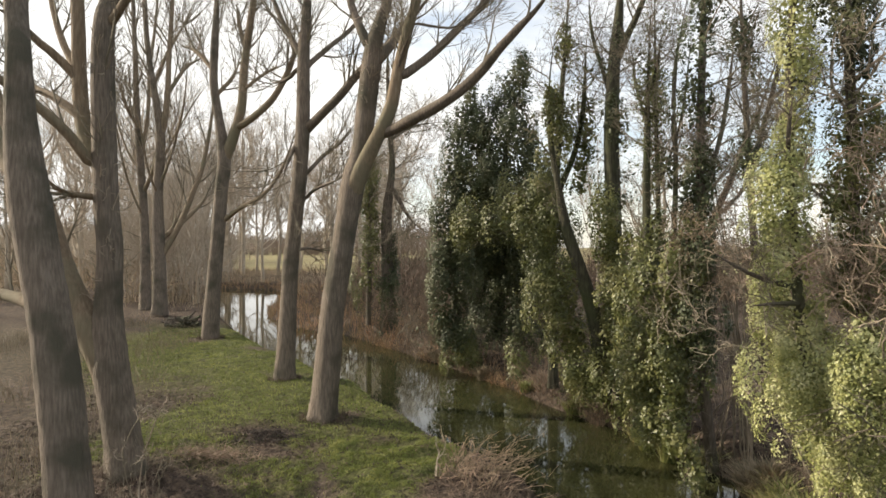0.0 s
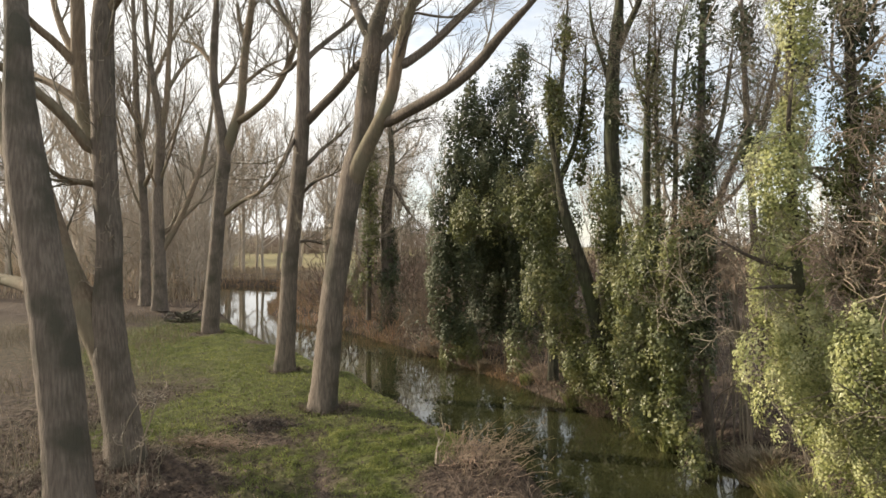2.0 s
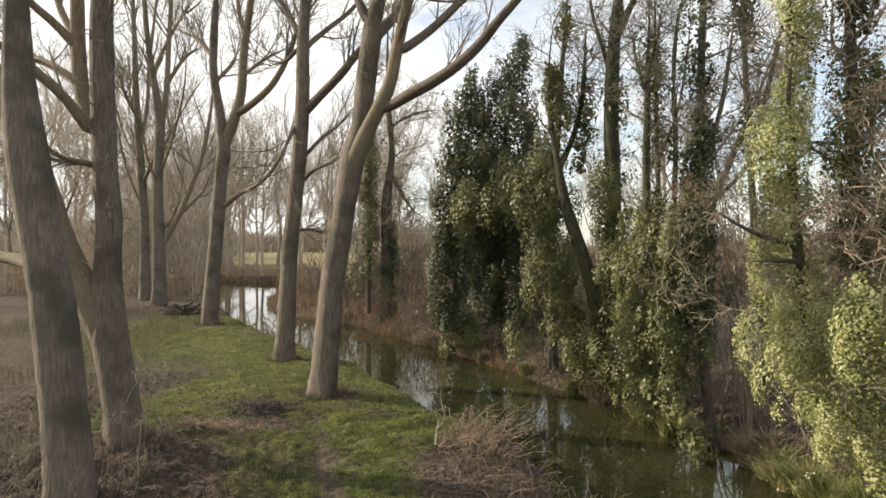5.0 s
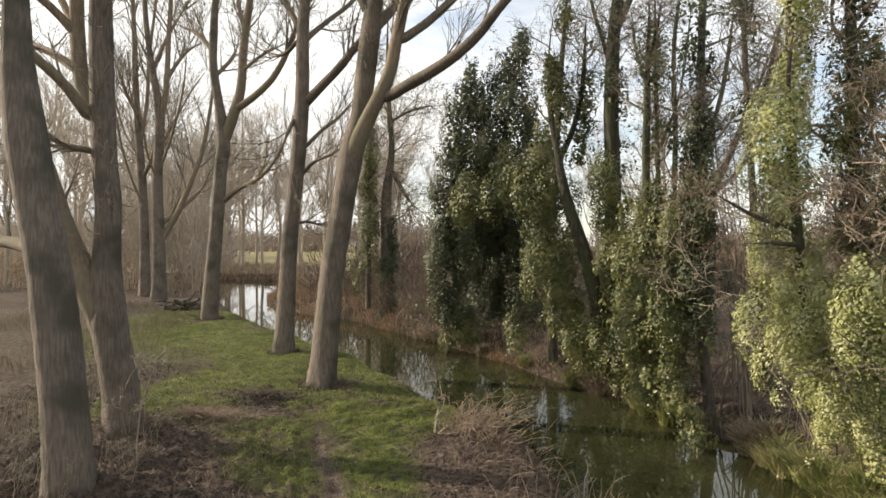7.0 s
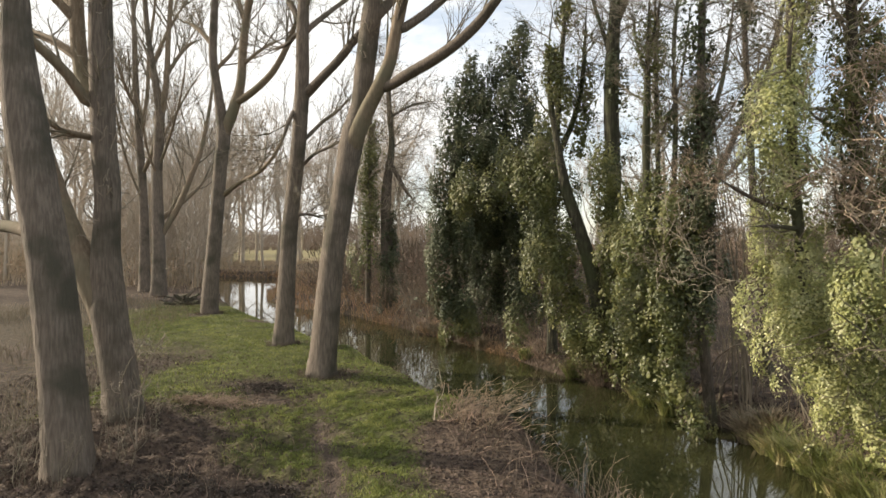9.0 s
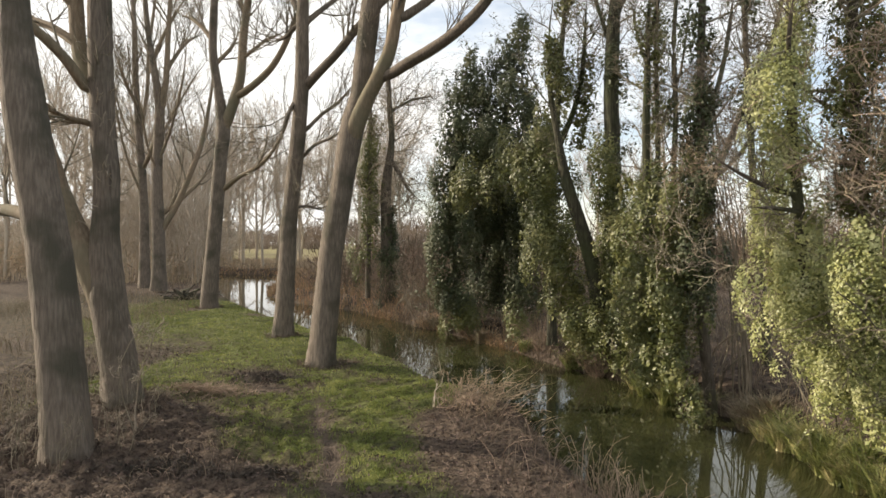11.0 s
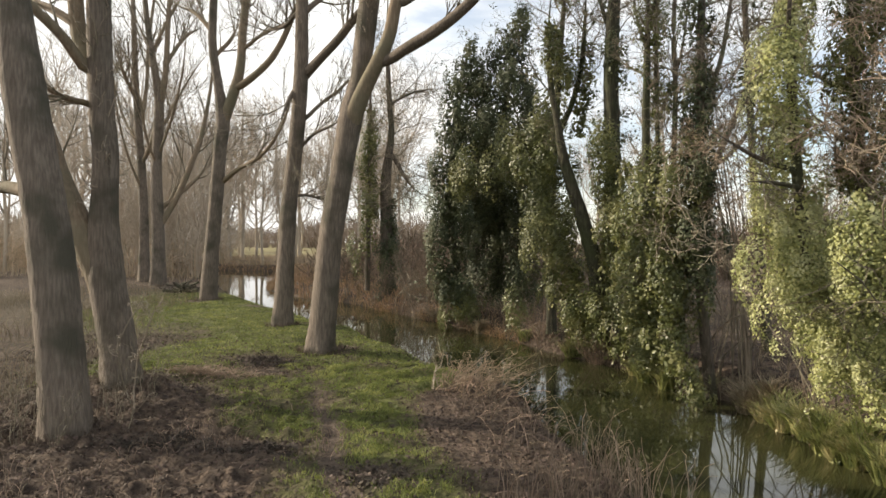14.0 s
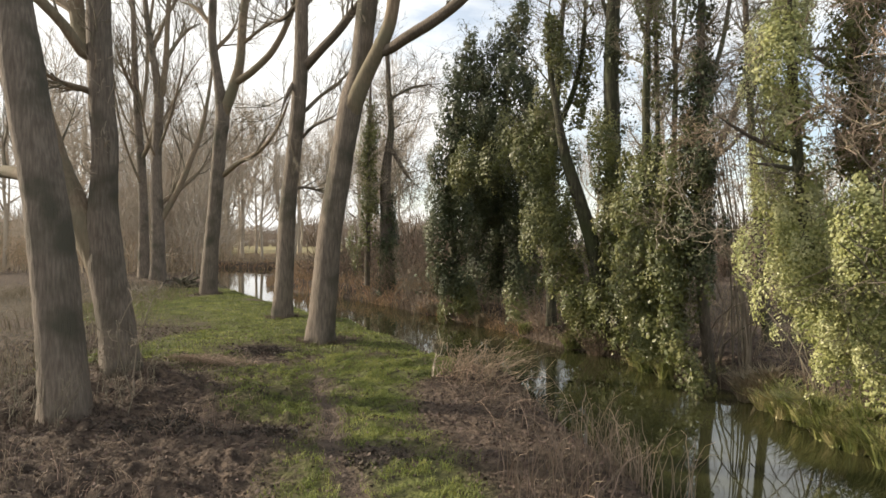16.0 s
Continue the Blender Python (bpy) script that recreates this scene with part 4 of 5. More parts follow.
slanting_tree = Tree('bare_tree', 'bare tree with two slanting dark stems', "tree", "trees on the far bank")
slanting_tree.limb((8.41, 20, 0.57, 0.127), (8.52, 20, 3.67, 0.118), (8.7, 20, 5.21, 0.109), (9.12, 20, 6.31, 0.1), (9.61, 20, 7.49, 0.091), (10.21, 20, 8.94, 0.073), (10.85, 20, 10.76, 0.055))
slanting_tree.limb((8.77, 20, 5.4, 0.073), (9.48, 20.5, 5.85, 0.065), (10.2, 21, 6.49, 0.067), (10.84, 21.5, 7.33, 0.059), (11.57, 22, 8.79, 0.04))

bowed_ivy_tree = Tree('ivy_clad_tree', 'leaning trunk draped with hanging green ivy', "tree", "trees on the far bank")
bowed_ivy_tree.limb((4.5, 17.3, -0.24, 0.22), (4.33, 17.1, 1.29, 0.21), (4.07, 16.8, 2.65, 0.199), (3.65, 16.7, 3.95, 0.175), (3.31, 16.7, 5.01, 0.144), (3.1, 16.7, 6.08, 0.091), (2.9, 16.7, 7.29, 0.076), (2.86, 16.7, 8.81, 0.053), (3.05, 16.7, 10.48, 0.03))

bright_ivy_tree = Tree('ivy_clad_tree', 'tree smothered in ivy toned sunlit yellow-green by the water', "tree", "trees on the far bank")
bright_ivy_tree.limb((6.5, 10.3, 0.77, 0.112), (6.11, 9.9, 1.36, 0.099), (5.51, 9.3, 2.39, 0.085), (4.9, 8.6, 3.96, 0.07), (4.69, 8.4, 5.5, 0.061), (4.68, 8.4, 6.64, 0.054), (4.71, 8.4, 7.48, 0.046), (4.77, 8.4, 8.71, 0.038), (4.82, 8.4, 10.47, 0.031))
bright_ivy_tree.limb((4.9, 8.6, 3.88, 0.039), (4.53, 8.5, 3.96, 0.035), (4.17, 8.4, 4.08, 0.027), (3.82, 8.3, 4.24, 0.019), (3.48, 8.2, 4.43, 0.012))
bright_ivy_tree.limb((4.91, 8.6, 3.66, 0.035), (4.43, 8.3, 3.69, 0.026), (3.94, 8, 3.68, 0.018))
bright_ivy_tree.limb((4.5, 8.1, 5.83, 0.029), (4.5, 8.05, 6.19, 0.026), (4.54, 8.05, 6.41, 0.018))

shaded_ivy_tree = Tree('ivy_clad_tree', 'tree covered by a dense ivy coat in shaded and sunlit tones', "tree", "trees on the far bank")
shaded_ivy_tree.limb((7.26, 9.9, 1, 0.117), (6.57, 9.3, 2.06, 0.102), (5.69, 8.5, 3.96, 0.077), (5.45, 8.3, 6.24, 0.068), (5.41, 8.3, 7.75, 0.057), (5.41, 8.3, 9.64, 0.038))

# ---------------------------------------------------------------- the far bank's trees and their ivy
def ivy(root, mat, size, clump, dens, *points, holes=-1.1, bare=7):
    """A coat of ivy under a tree; points: (x, y, z, reach)."""
    buf = Buffer()
    ivy_sleeve(buf, points, size, clump, dens, holes)
    coat = part("ivy", buf, mat, root, "hanging ivy leaves", kind="stuff")
    # bare twigs that push out through the coat
    path, rad = smooth_path(points, 14)
    length = float(np.linalg.norm(np.diff(path, axis=0), axis=1).sum())
    buf = Buffer()
    p1, r1 = offshoots(path[None], np.full((1, 14), 0.012), max(4, int(length * bare)), float(rad.mean()) * 1.1 + 0.45, 8, (45, 95), 0.03, 0.26, 0.5, 0.0045, 0.02, 0.0)
    tubes(buf, p1, r1, 3)
    p2, r2 = offshoots(p1, r1, 5, 0.45, 5, (30, 80), 0.03, 0.3, 0.7, 0.003, 0.35, 0.2)
    tubes(buf, p2, r2, 3)
    sprig = Buffer()
    tips = np.repeat(p1[::2, 4:].reshape(-1, 3), 5, axis=0)
    leaves(sprig, tips + RNG.normal(size=tips.shape) * size * 1.1, np.tile([-0.5, -0.4, 0.6], (len(tips), 1)), np.full(len(tips), size), jitter=0.6, simple=True)
    part("sprig", sprig, mat, coat, kind="stuff")
    part("twig_tangle", buf, TWIG, coat, "bare brown twigs among the ivy", kind="stuff")


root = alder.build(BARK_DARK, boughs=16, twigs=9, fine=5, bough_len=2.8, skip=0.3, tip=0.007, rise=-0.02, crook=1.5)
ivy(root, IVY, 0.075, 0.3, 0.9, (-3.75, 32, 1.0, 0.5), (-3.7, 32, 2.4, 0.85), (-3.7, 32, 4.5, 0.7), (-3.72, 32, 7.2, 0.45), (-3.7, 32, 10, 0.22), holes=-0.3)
ivy(root, IVY_SHADED, 0.085, 0.28, 0.8, (-2.85, 32, 0.2, 0.5), (-2.8, 32, 2.2, 0.6), (-2.75, 32, 5, 0.3))
root = twin_ivy_tree.build(BARK_GREEN_SHADE, boughs=12, twigs=7, fine=5, bough_len=1.9, skip=0.4, tip=0.005, crook=1.6)
ivy(root, IVY_SHADED, 0.072, 0.24, 0.7, (4.71, 17.2, 5.19, 0.34), (4.71, 17.2, 7.38, 0.3), (4.76, 17.2, 8.94, 0.24), (4.87, 17.2, 10.51, 0.141), holes=-0.2)
root = thin_ivy_tree.build(BARK_GREEN_SHADE, boughs=11, twigs=6, fine=5, bough_len=1.4, skip=0.3, crook=1.6)
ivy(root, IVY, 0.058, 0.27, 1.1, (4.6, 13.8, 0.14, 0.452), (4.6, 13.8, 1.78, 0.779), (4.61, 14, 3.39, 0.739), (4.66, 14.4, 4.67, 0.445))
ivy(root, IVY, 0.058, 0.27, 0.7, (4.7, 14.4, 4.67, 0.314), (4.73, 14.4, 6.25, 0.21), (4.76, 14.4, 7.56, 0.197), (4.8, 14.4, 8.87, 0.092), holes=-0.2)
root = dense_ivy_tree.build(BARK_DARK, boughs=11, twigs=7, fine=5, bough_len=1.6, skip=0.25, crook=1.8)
ivy(root, IVY_SHADED, 0.058, 0.24, 0.7, (4.68, 13, 6.43, 0.308), (5.02, 12.8, 5.81, 0.559), (5.17, 12.8, 5.11, 0.349), holes=-0.2)
ivy(root, IVY_SHADED, 0.058, 0.24, 0.7, (5.23, 12.6, 6.82, 0.161), (5.21, 12.6, 7.97, 0.459), (5.23, 12.6, 8.77, 0.39), (5.29, 12.6, 9.57, 0.321), (5.34, 12.6, 10.61, 0.206), holes=-0.2)
ivy(root, IVY_SHADED, 0.058, 0.24, 1.1, (5.26, 12.8, 2.09, 0.303), (5.25, 12.7, 3.49, 0.324), (5.21, 12.6, 4.87, 0.298), (5.23, 12.6, 6.59, 0.206))
ivy(root, IVY, 0.058, 0.24, 1.1, (5, 12.9, 4.88, 0.376), (4.9, 13, 3.94, 0.52), (4.74, 13.1, 2.98, 0.62), (4.73, 13.3, 1.99, 0.654), (4.83, 13.4, 0.88, 0.671))
ivy(root, IVY, 0.058, 0.16, 1.2, (4.45, 13, 0.92, 0.402), (4.83, 12.6, 0.4, 0.321), (5.05, 12.3, -0, 0.213), (5.13, 12.2, -0.2, 0.089))
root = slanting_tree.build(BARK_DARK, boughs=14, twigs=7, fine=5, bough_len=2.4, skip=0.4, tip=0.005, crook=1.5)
root = bowed_ivy_tree.build(BARK_GREEN_SHADE, boughs=6, twigs=7, fine=5, bough_len=1.8, skip=0.4, tip=0.005, crook=1.6)
ivy(root, IVY, 0.058, 0.32, 1.2, (1.85, 17.5, 5.2, 0.44), (2.3, 17.5, 4.85, 0.68), (2.78, 17.45, 3.9, 0.7), (3.3, 17.4, 2.5, 0.7), (3.62, 17.4, 1.2, 0.8), (3.9, 17.3, 0.28, 0.42))
ivy(root, IVY, 0.058, 0.32, 1.2, (2.72, 17.5, 6.15, 0.414), (2.88, 17.5, 5.36, 0.701), (3.08, 17.7, 4.56, 0.644))
ivy(root, IVY, 0.058, 0.32, 1.2, (2.04, 18.5, 5.41, 0.269), (2.32, 18.1, 5.88, 0.494), (2.64, 17.5, 5.99, 0.478))
ivy(root, IVY, 0.058, 0.32, 1.2, (4.2, 16.4, 5.7, 0.35), (4.47, 16.4, 4.5, 0.47), (4.6, 16.35, 3.0, 0.6), (4.62, 16.25, 1.74, 0.82), (4.98, 16.3, 0.55, 0.6))
ivy(root, IVY, 0.058, 0.22, 0.9, (3.3, 16.6, 5.3, 0.26), (3.1, 16.6, 6.1, 0.38), (2.93, 16.6, 7.3, 0.34), (2.88, 16.6, 8.8, 0.2), holes=-0.3)
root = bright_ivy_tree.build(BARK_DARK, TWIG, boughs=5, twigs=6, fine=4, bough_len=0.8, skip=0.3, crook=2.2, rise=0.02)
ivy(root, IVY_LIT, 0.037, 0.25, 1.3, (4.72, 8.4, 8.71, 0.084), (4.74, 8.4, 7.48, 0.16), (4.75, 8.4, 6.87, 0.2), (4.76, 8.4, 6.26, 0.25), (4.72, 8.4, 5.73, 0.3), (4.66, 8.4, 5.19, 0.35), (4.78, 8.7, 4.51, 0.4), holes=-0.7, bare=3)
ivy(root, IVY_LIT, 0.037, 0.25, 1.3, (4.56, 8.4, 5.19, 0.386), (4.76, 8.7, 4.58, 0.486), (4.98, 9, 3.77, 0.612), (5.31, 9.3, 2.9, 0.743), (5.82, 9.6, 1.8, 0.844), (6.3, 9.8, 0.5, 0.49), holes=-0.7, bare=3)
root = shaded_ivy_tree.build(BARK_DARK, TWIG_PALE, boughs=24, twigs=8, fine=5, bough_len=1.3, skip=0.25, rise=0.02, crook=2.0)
# coat tones follow where sun falls: shaded at the top, sunlit low down
ivy(root, IVY_SHADED, 0.045, 0.22, 1.0, (5.41, 8.3, 8.66, 0.257), (5.45, 8.3, 7.52, 0.393), (5.5, 8.3, 6.92, 0.38), (5.6, 8.3, 6.54, 0.38))
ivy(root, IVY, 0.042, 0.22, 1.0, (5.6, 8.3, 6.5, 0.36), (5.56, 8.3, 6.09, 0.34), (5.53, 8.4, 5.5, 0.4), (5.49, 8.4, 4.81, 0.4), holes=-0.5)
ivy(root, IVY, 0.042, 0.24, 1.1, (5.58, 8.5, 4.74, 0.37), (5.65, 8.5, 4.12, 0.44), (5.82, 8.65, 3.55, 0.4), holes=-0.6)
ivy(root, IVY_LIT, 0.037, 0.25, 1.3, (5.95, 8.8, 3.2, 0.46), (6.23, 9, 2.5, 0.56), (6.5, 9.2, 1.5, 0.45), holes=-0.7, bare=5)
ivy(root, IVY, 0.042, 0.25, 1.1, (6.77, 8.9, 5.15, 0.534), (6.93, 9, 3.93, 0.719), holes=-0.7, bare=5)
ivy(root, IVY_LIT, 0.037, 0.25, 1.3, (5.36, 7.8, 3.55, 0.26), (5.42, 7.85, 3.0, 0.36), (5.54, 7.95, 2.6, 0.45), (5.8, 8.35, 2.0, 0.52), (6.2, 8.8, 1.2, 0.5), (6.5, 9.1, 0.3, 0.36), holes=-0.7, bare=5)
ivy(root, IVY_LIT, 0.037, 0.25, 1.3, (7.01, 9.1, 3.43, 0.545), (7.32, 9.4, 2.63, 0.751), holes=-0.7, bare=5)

ivy_column = Tree("ivy_clad_tree", "broad column of shade-dark ivy over a hidden tree", "tree", "trees on the far bank")
ivy_column.limb((0.7, 24.2, 0.0, 0.22), (0.4, 23.6, 4, 0.18), (0.5, 23.3, 7, 0.14), (1.0, 23.3, 9.6, 0.06))
ivy_column.limb((2.3, 26.2, 0.2, 0.2), (2.4, 25.6, 3, 0.18), (2.3, 23.6, 7, 0.14), (2.75, 23.2, 10.6, 0.05))
root = ivy_column.build(BARK_GREEN_SHADE, boughs=4, twigs=4, fine=2, bough_len=0.9, skip=0.6)
ivy(root, IVY_SHADED, 0.072, 0.36, 1.2, (0.36, 23.3, 3.75, 0.86), (0.38, 23.3, 5.23, 0.88), (0.52, 23.3, 7.35, 0.88), (0.84, 23.3, 9.05, 0.72), (1.12, 23.3, 10.5, 0.3))
ivy(root, IVY_SHADED, 0.072, 0.36, 1.2, (2.38, 25.9, 3.44, 1.131), (2.32, 24.5, 5.05, 1.025), (2.26, 23.6, 6.53, 1.08), (2.3, 23.3, 8.41, 1.02), (2.6, 23.3, 10.11, 0.85), (2.95, 23.3, 11.6, 0.4))
ivy(root, IVY_SHADED, 0.072, 0.36, 1.2, (1.46, 25.1, 3.47, 0.7), (1.41, 24.2, 5.26, 0.75), (1.43, 23.8, 7.2, 0.6), (1.55, 23.7, 8.8, 0.35))
ivy(root, IVY_SHADED, 0.072, 0.36, 1.2, (3.5, 24.0, 2.6, 0.9), (3.4, 23.4, 5.2, 0.95), (3.2, 23.0, 7.4, 0.7), (3.1, 22.8, 8.8, 0.4))
# ivy mass added deep in the hollow to make its shade dark
ivy(root, IVY_SHADED, 0.072, 0.36, 1.2, (2.9, 26.3, -0.41, 1.436), (2.78, 26.3, 1.99, 1.795), (2.62, 25.9, 4.14, 1.414))
ivy(root, IVY_SHADED, 0.068, 0.32, 1.2, (0.34, 23.2, 0.76, 0.76), (0.25, 23.2, 2.28, 0.887), (0.25, 23.2, 3.75, 0.844), (0.34, 23.2, 4.81, 0.633))
ivy(root, IVY, 0.068, 0.32, 1.2, (0.32, 21.7, 4.79, 0.395), (1.27, 21.2, 5.26, 0.656), (1.9, 20.7, 5.15, 0.452))
back_ivy_tree = Tree("ivy_clad_tree", "slim upright tree with patchy ivy and fine twigs", "tree", "trees on the far bank")
back_ivy_tree.limb((3.4, 19.2, 0.1, 0.15), (3.4, 19.2, 4, 0.12), (3.55, 19, 8, 0.09), (3.8, 19, 11.5, 0.05), (3.9, 19, 14, 0.03))
back_ivy_tree.limb((3.5, 19.1, 6.0, 0.1), (4.2, 19, 8, 0.08), (4.4, 19, 11, 0.04))
root = back_ivy_tree.build(BARK_GREEN_SHADE, boughs=13, twigs=7, fine=5, bough_len=1.6, skip=0.4, tip=0.006, crook=1.6)
ivy(root, IVY, 0.072, 0.24, 0.7, (3.25, 19, 6.13, 0.519), (3.47, 19, 7.68, 0.553), (3.56, 19, 9.07, 0.415), (3.7, 19, 10.45, 0.311), (3.79, 19, 11.49, 0.138), holes=-0.2)
ivy(root, IVY, 0.072, 0.24, 0.7, (4.11, 19, 6.13, 0.38), (4.34, 19, 7.68, 0.207), (4.43, 19, 9.93, 0.121), holes=-0.2)
upright_ivy_tree = Tree("ivy_clad_tree", "upright stem with yellow-green ivy over bare twigs", "tree", "trees on the far bank")
upright_ivy_tree.limb((5.9, 16.4, 0.1, 0.08), (5.7, 16.3, 4, 0.065), (5.55, 16.2, 8, 0.05), (5.5, 16.2, 12.5, 0.02))
upright_ivy_tree.limb((5.6, 16.25, 6.0, 0.04), (6.1, 16.0, 7.6, 0.03), (6.4, 15.9, 10.2, 0.02))
root = upright_ivy_tree.build(BARK_GREEN_SHADE, boughs=7, twigs=7, fine=4, bough_len=1.7, skip=0.3, tip=0.005, crook=1.7)
ivy(root, IVY, 0.06, 0.2, 0.7, (5.7, 16.3, 3.8, 0.4), (5.6, 16.2, 6.2, 0.26), (5.55, 16.2, 8.8, 0.2), (5.5, 16.2, 11.2, 0.12), holes=0.0)
gap_ivy_tree = Tree("ivy_clad_tree", "bare-topped tree with bunches of shade-dark ivy", "tree", "trees on the far bank")
gap_ivy_tree.limb((8.0, 15.2, 0.1, 0.12), (7.6, 15.1, 4, 0.09), (7.35, 15, 7, 0.075), (7.2, 15, 10, 0.05), (7.1, 15, 13, 0.03))
gap_ivy_tree.limb((7.45, 15.05, 6.2, 0.08), (8.0, 15.2, 8, 0.06), (8.6, 15.3, 10.4, 0.03))
root = gap_ivy_tree.build(BARK_DARK, boughs=14, twigs=7, fine=5, bough_len=1.7, skip=0.4, tip=0.005, crook=1.6)
ivy(root, IVY_SHADED, 0.072, 0.24, 0.7, (7.15, 15, 11.64, 0.246), (7.21, 15, 9.87, 0.355), (7.29, 15, 8.91, 0.273), (7.4, 15, 7.68, 0.409), (7.38, 15, 7.07, 0.409), (7.29, 15, 6.32, 0.191), holes=-0.2)


# ---------------------------------------------------------------- bushes, reeds and litter
def bush(name, at, height, spread, stems, mat, label, category="bush", group="", levels=(5, 4), lean=(0, 0, 0), thick=0.018, crook=0.035):
    """A bare bush: stems that fan out from one foot, with side shoots."""
    z = float(height_at(np.array([at[0]]), np.array([at[1]]))[0])
    z = max(z, WATER_Z)
    root = thing(name, (at[0], at[1], z), label, category, group)
    a = RNG.uniform(0, 2 * math.pi, stems)
    rad = spread * np.sqrt(RNG.uniform(0.02, 1, stems))
    foot = np.stack([at[0] + 0.25 * rad * np.cos(a), at[1] + 0.25 * rad * np.sin(a), np.full(stems, z - 0.05)], axis=1)
    h = height * RNG.uniform(0.55, 1.05, stems)
    pts = []
    n = 8
    for i in range(n):
        t = i / (n - 1)
        p = foot + np.stack([np.cos(a) * rad * t ** 1.3, np.sin(a) * rad * t ** 1.3, h * (t * 1.25 - 0.25 * t * t)], axis=1) + np.array(lean) * t ** 1.5
        pts.append(p + (RNG.normal(size=p.shape) * crook * height if i else 0))
    P = np.stack(pts, axis=1)
    R = thick * np.linspace(1, 0.3, n)[None] * RNG.uniform(0.6, 1.2, (stems, 1))
    buf = Buffer()
    tubes(buf, P, R, 4)
    part("stem", buf, mat, root, kind="stuff")
    buf = Buffer()
    p1, r1 = offshoots(P, R, levels[0], height * 0.3, 6, (30, 75), 0.04, crook * 5, 0.6, 0.003, 0.25)
    tubes(buf, p1, r1, 3)
    if levels[1]:
        p2, r2 = offshoots(p1, r1, levels[1], height * 0.13, 4, (30, 75), 0.02, crook * 6, 0.7, 0.0025, 0.2)
        tubes(buf, p2, r2, 3)
    part("crown", buf, mat, root, kind="stuff")
    return root


def stuff(name, buf, mat, label, category):
    ob = part(name, buf, mat, None)
    return tagged(ob, label, category, kind="stuff")


# the brown thicket behind the ivy trees
for x, y, h, s in ((7.4, 20, 4.6, 1.8), (16.2, 28, 6.0, 2.4), (7.0, 23, 5.4, 2.2), (13.5, 19, 5.6, 2.2), (13.5, 24, 6.0, 2.6), (5.2, 26, 2.2, 2.4), (9.5, 27, 6.2, 2.6), (16, 22, 6, 2.6),
                   (4.5, 30, 2.8, 2.4), (1.0, 31, 2.4, 2.2), (-1.2, 34, 2.2, 2.2), (0.8, 37, 3.4, 2.6)):
    bush("thicket_bush", (x, y), h, s, 30, RUST, "dense leafless reddish-brown thicket behind the ivy trees", "bush", "thicket on the far bank", (6, 3), thick=0.022)
# pale crooked bushes between the ivy trees, over the water
def elder(at, h, lean, mains, label, mat=TWIG_PALE, start=0.25, reach=0.36, wood=TWIG, girth=1.0):
    """A bare bush of crooked, spreading boughs."""
    z = max(float(height_at(np.array([at[0]]), np.array([at[1]]))[0]), WATER_Z)
    root = thing("elder_bush", (at[0], at[1], z), label, "bush", "bare bushes at the water")
    n = 10
    d = unit(RNG.normal(size=(mains, 3)) * np.array([0.16, 0.16, 0.05]) + np.array(lean) + np.array([0, 0, 1.0]))
    pts = [np.tile([at[0], at[1], z - 0.05], (mains, 1)) + RNG.normal(size=(mains, 3)) * np.array([0.1, 0.1, 0])]
    for i in range(n - 1):
        pts.append(pts[-1] + d * (h / (n - 1)) * RNG.uniform(0.7, 1.1, (mains, 1)))
        d = unit(d + RNG.normal(size=d.shape) * 0.24 + 0.25 * np.array(lean) + np.array([0, 0, 0.1]))
    P = np.stack(pts, axis=1)
    R = girth * np.linspace(0.021, 0.009, n)[None] * RNG.uniform(0.6, 1.1, (mains, 1))
    g = Buffer()
    tubes(g, P, R, 5)
    part("stem", g, wood, root, kind="stuff")
    g = Buffer()
    p1, r1 = offshoots(P, R, 7, h * reach, 9, (40, 90), 0.01, 0.34, 0.75, 0.006, start, 0.3)
    tubes(g, p1, r1, 4)
    p2, r2 = offshoots(p1, r1, 5, h * reach * 0.45, 6, (30, 80), 0.0, 0.4, 0.65, 0.0042, 0.15, 0.4)
    tubes(g, p2, r2, 3)
    p3, r3 = offshoots(p2, r2, 2, h * reach * 0.22, 4, (30, 80), 0.0, 0.36, 0.7, 0.003, 0.15, 0.4)
    tubes(g, p3, r3, 3)
    part("crown", g, mat, root, kind="stuff")


for x, y, h, ln, n in ((6.9, 11.7, 5.2, (-0.4, -0.05, 0), 1), (7.1, 12.0, 5.0, (-0.5, 0.0, 0), 1)):
    elder((x, y), h, ln, n, "pale bare bush with crooked twigs over the water", TWIG_PALE, 0.66, 0.24)
for x, y, h, ln, n in ((6.6, 11.1, 4.4, (-0.4, 0.0, 0), 1),):
    elder((x, y), h, ln, n, "pale bare bush with crooked twigs over the water", TWIG_PALE, 0.7, 0.22)
for x, y, h, ln, n in ((6.8, 9.0, 5.4, (-0.24, -0.22, 0), 2), (7.2, 9.2, 4.6, (-0.26, -0.26, 0), 2), (7.3, 10.6, 6.2, (-0.16, -0.3, 0), 5), (6.6, 10.6, 6.6, (-0.2, -0.26, 0), 4)):
    elder((x, y), h, ln, n, "tall bare bush with crooked twigs among ivy", TWIG, 0.5, 0.24)
for x, y, h, ln, n in ((7.3, 8.3, 6.4, (-0.32, -0.14, 0), 3),):
    elder((x, y), h, ln, n, "tan bare bush reaching out in front of bright ivy", TWIG_TAN, 0.6, 0.22, TWIG, 0.6)
for x, y, h, ln, n in ((5.5, 14.2, 5.6, (-0.1, -0.45, 0), 3), (6.0, 13.8, 5.6, (-0.05, -0.42, 0), 3), (6.6, 13.4, 5.4, (-0.2, -0.3, 0), 2)):
    elder((x, y), h, ln, n, "brown hazy hawthorn with fine tangled twigs", TWIG_PALE, 0.68, 0.24)


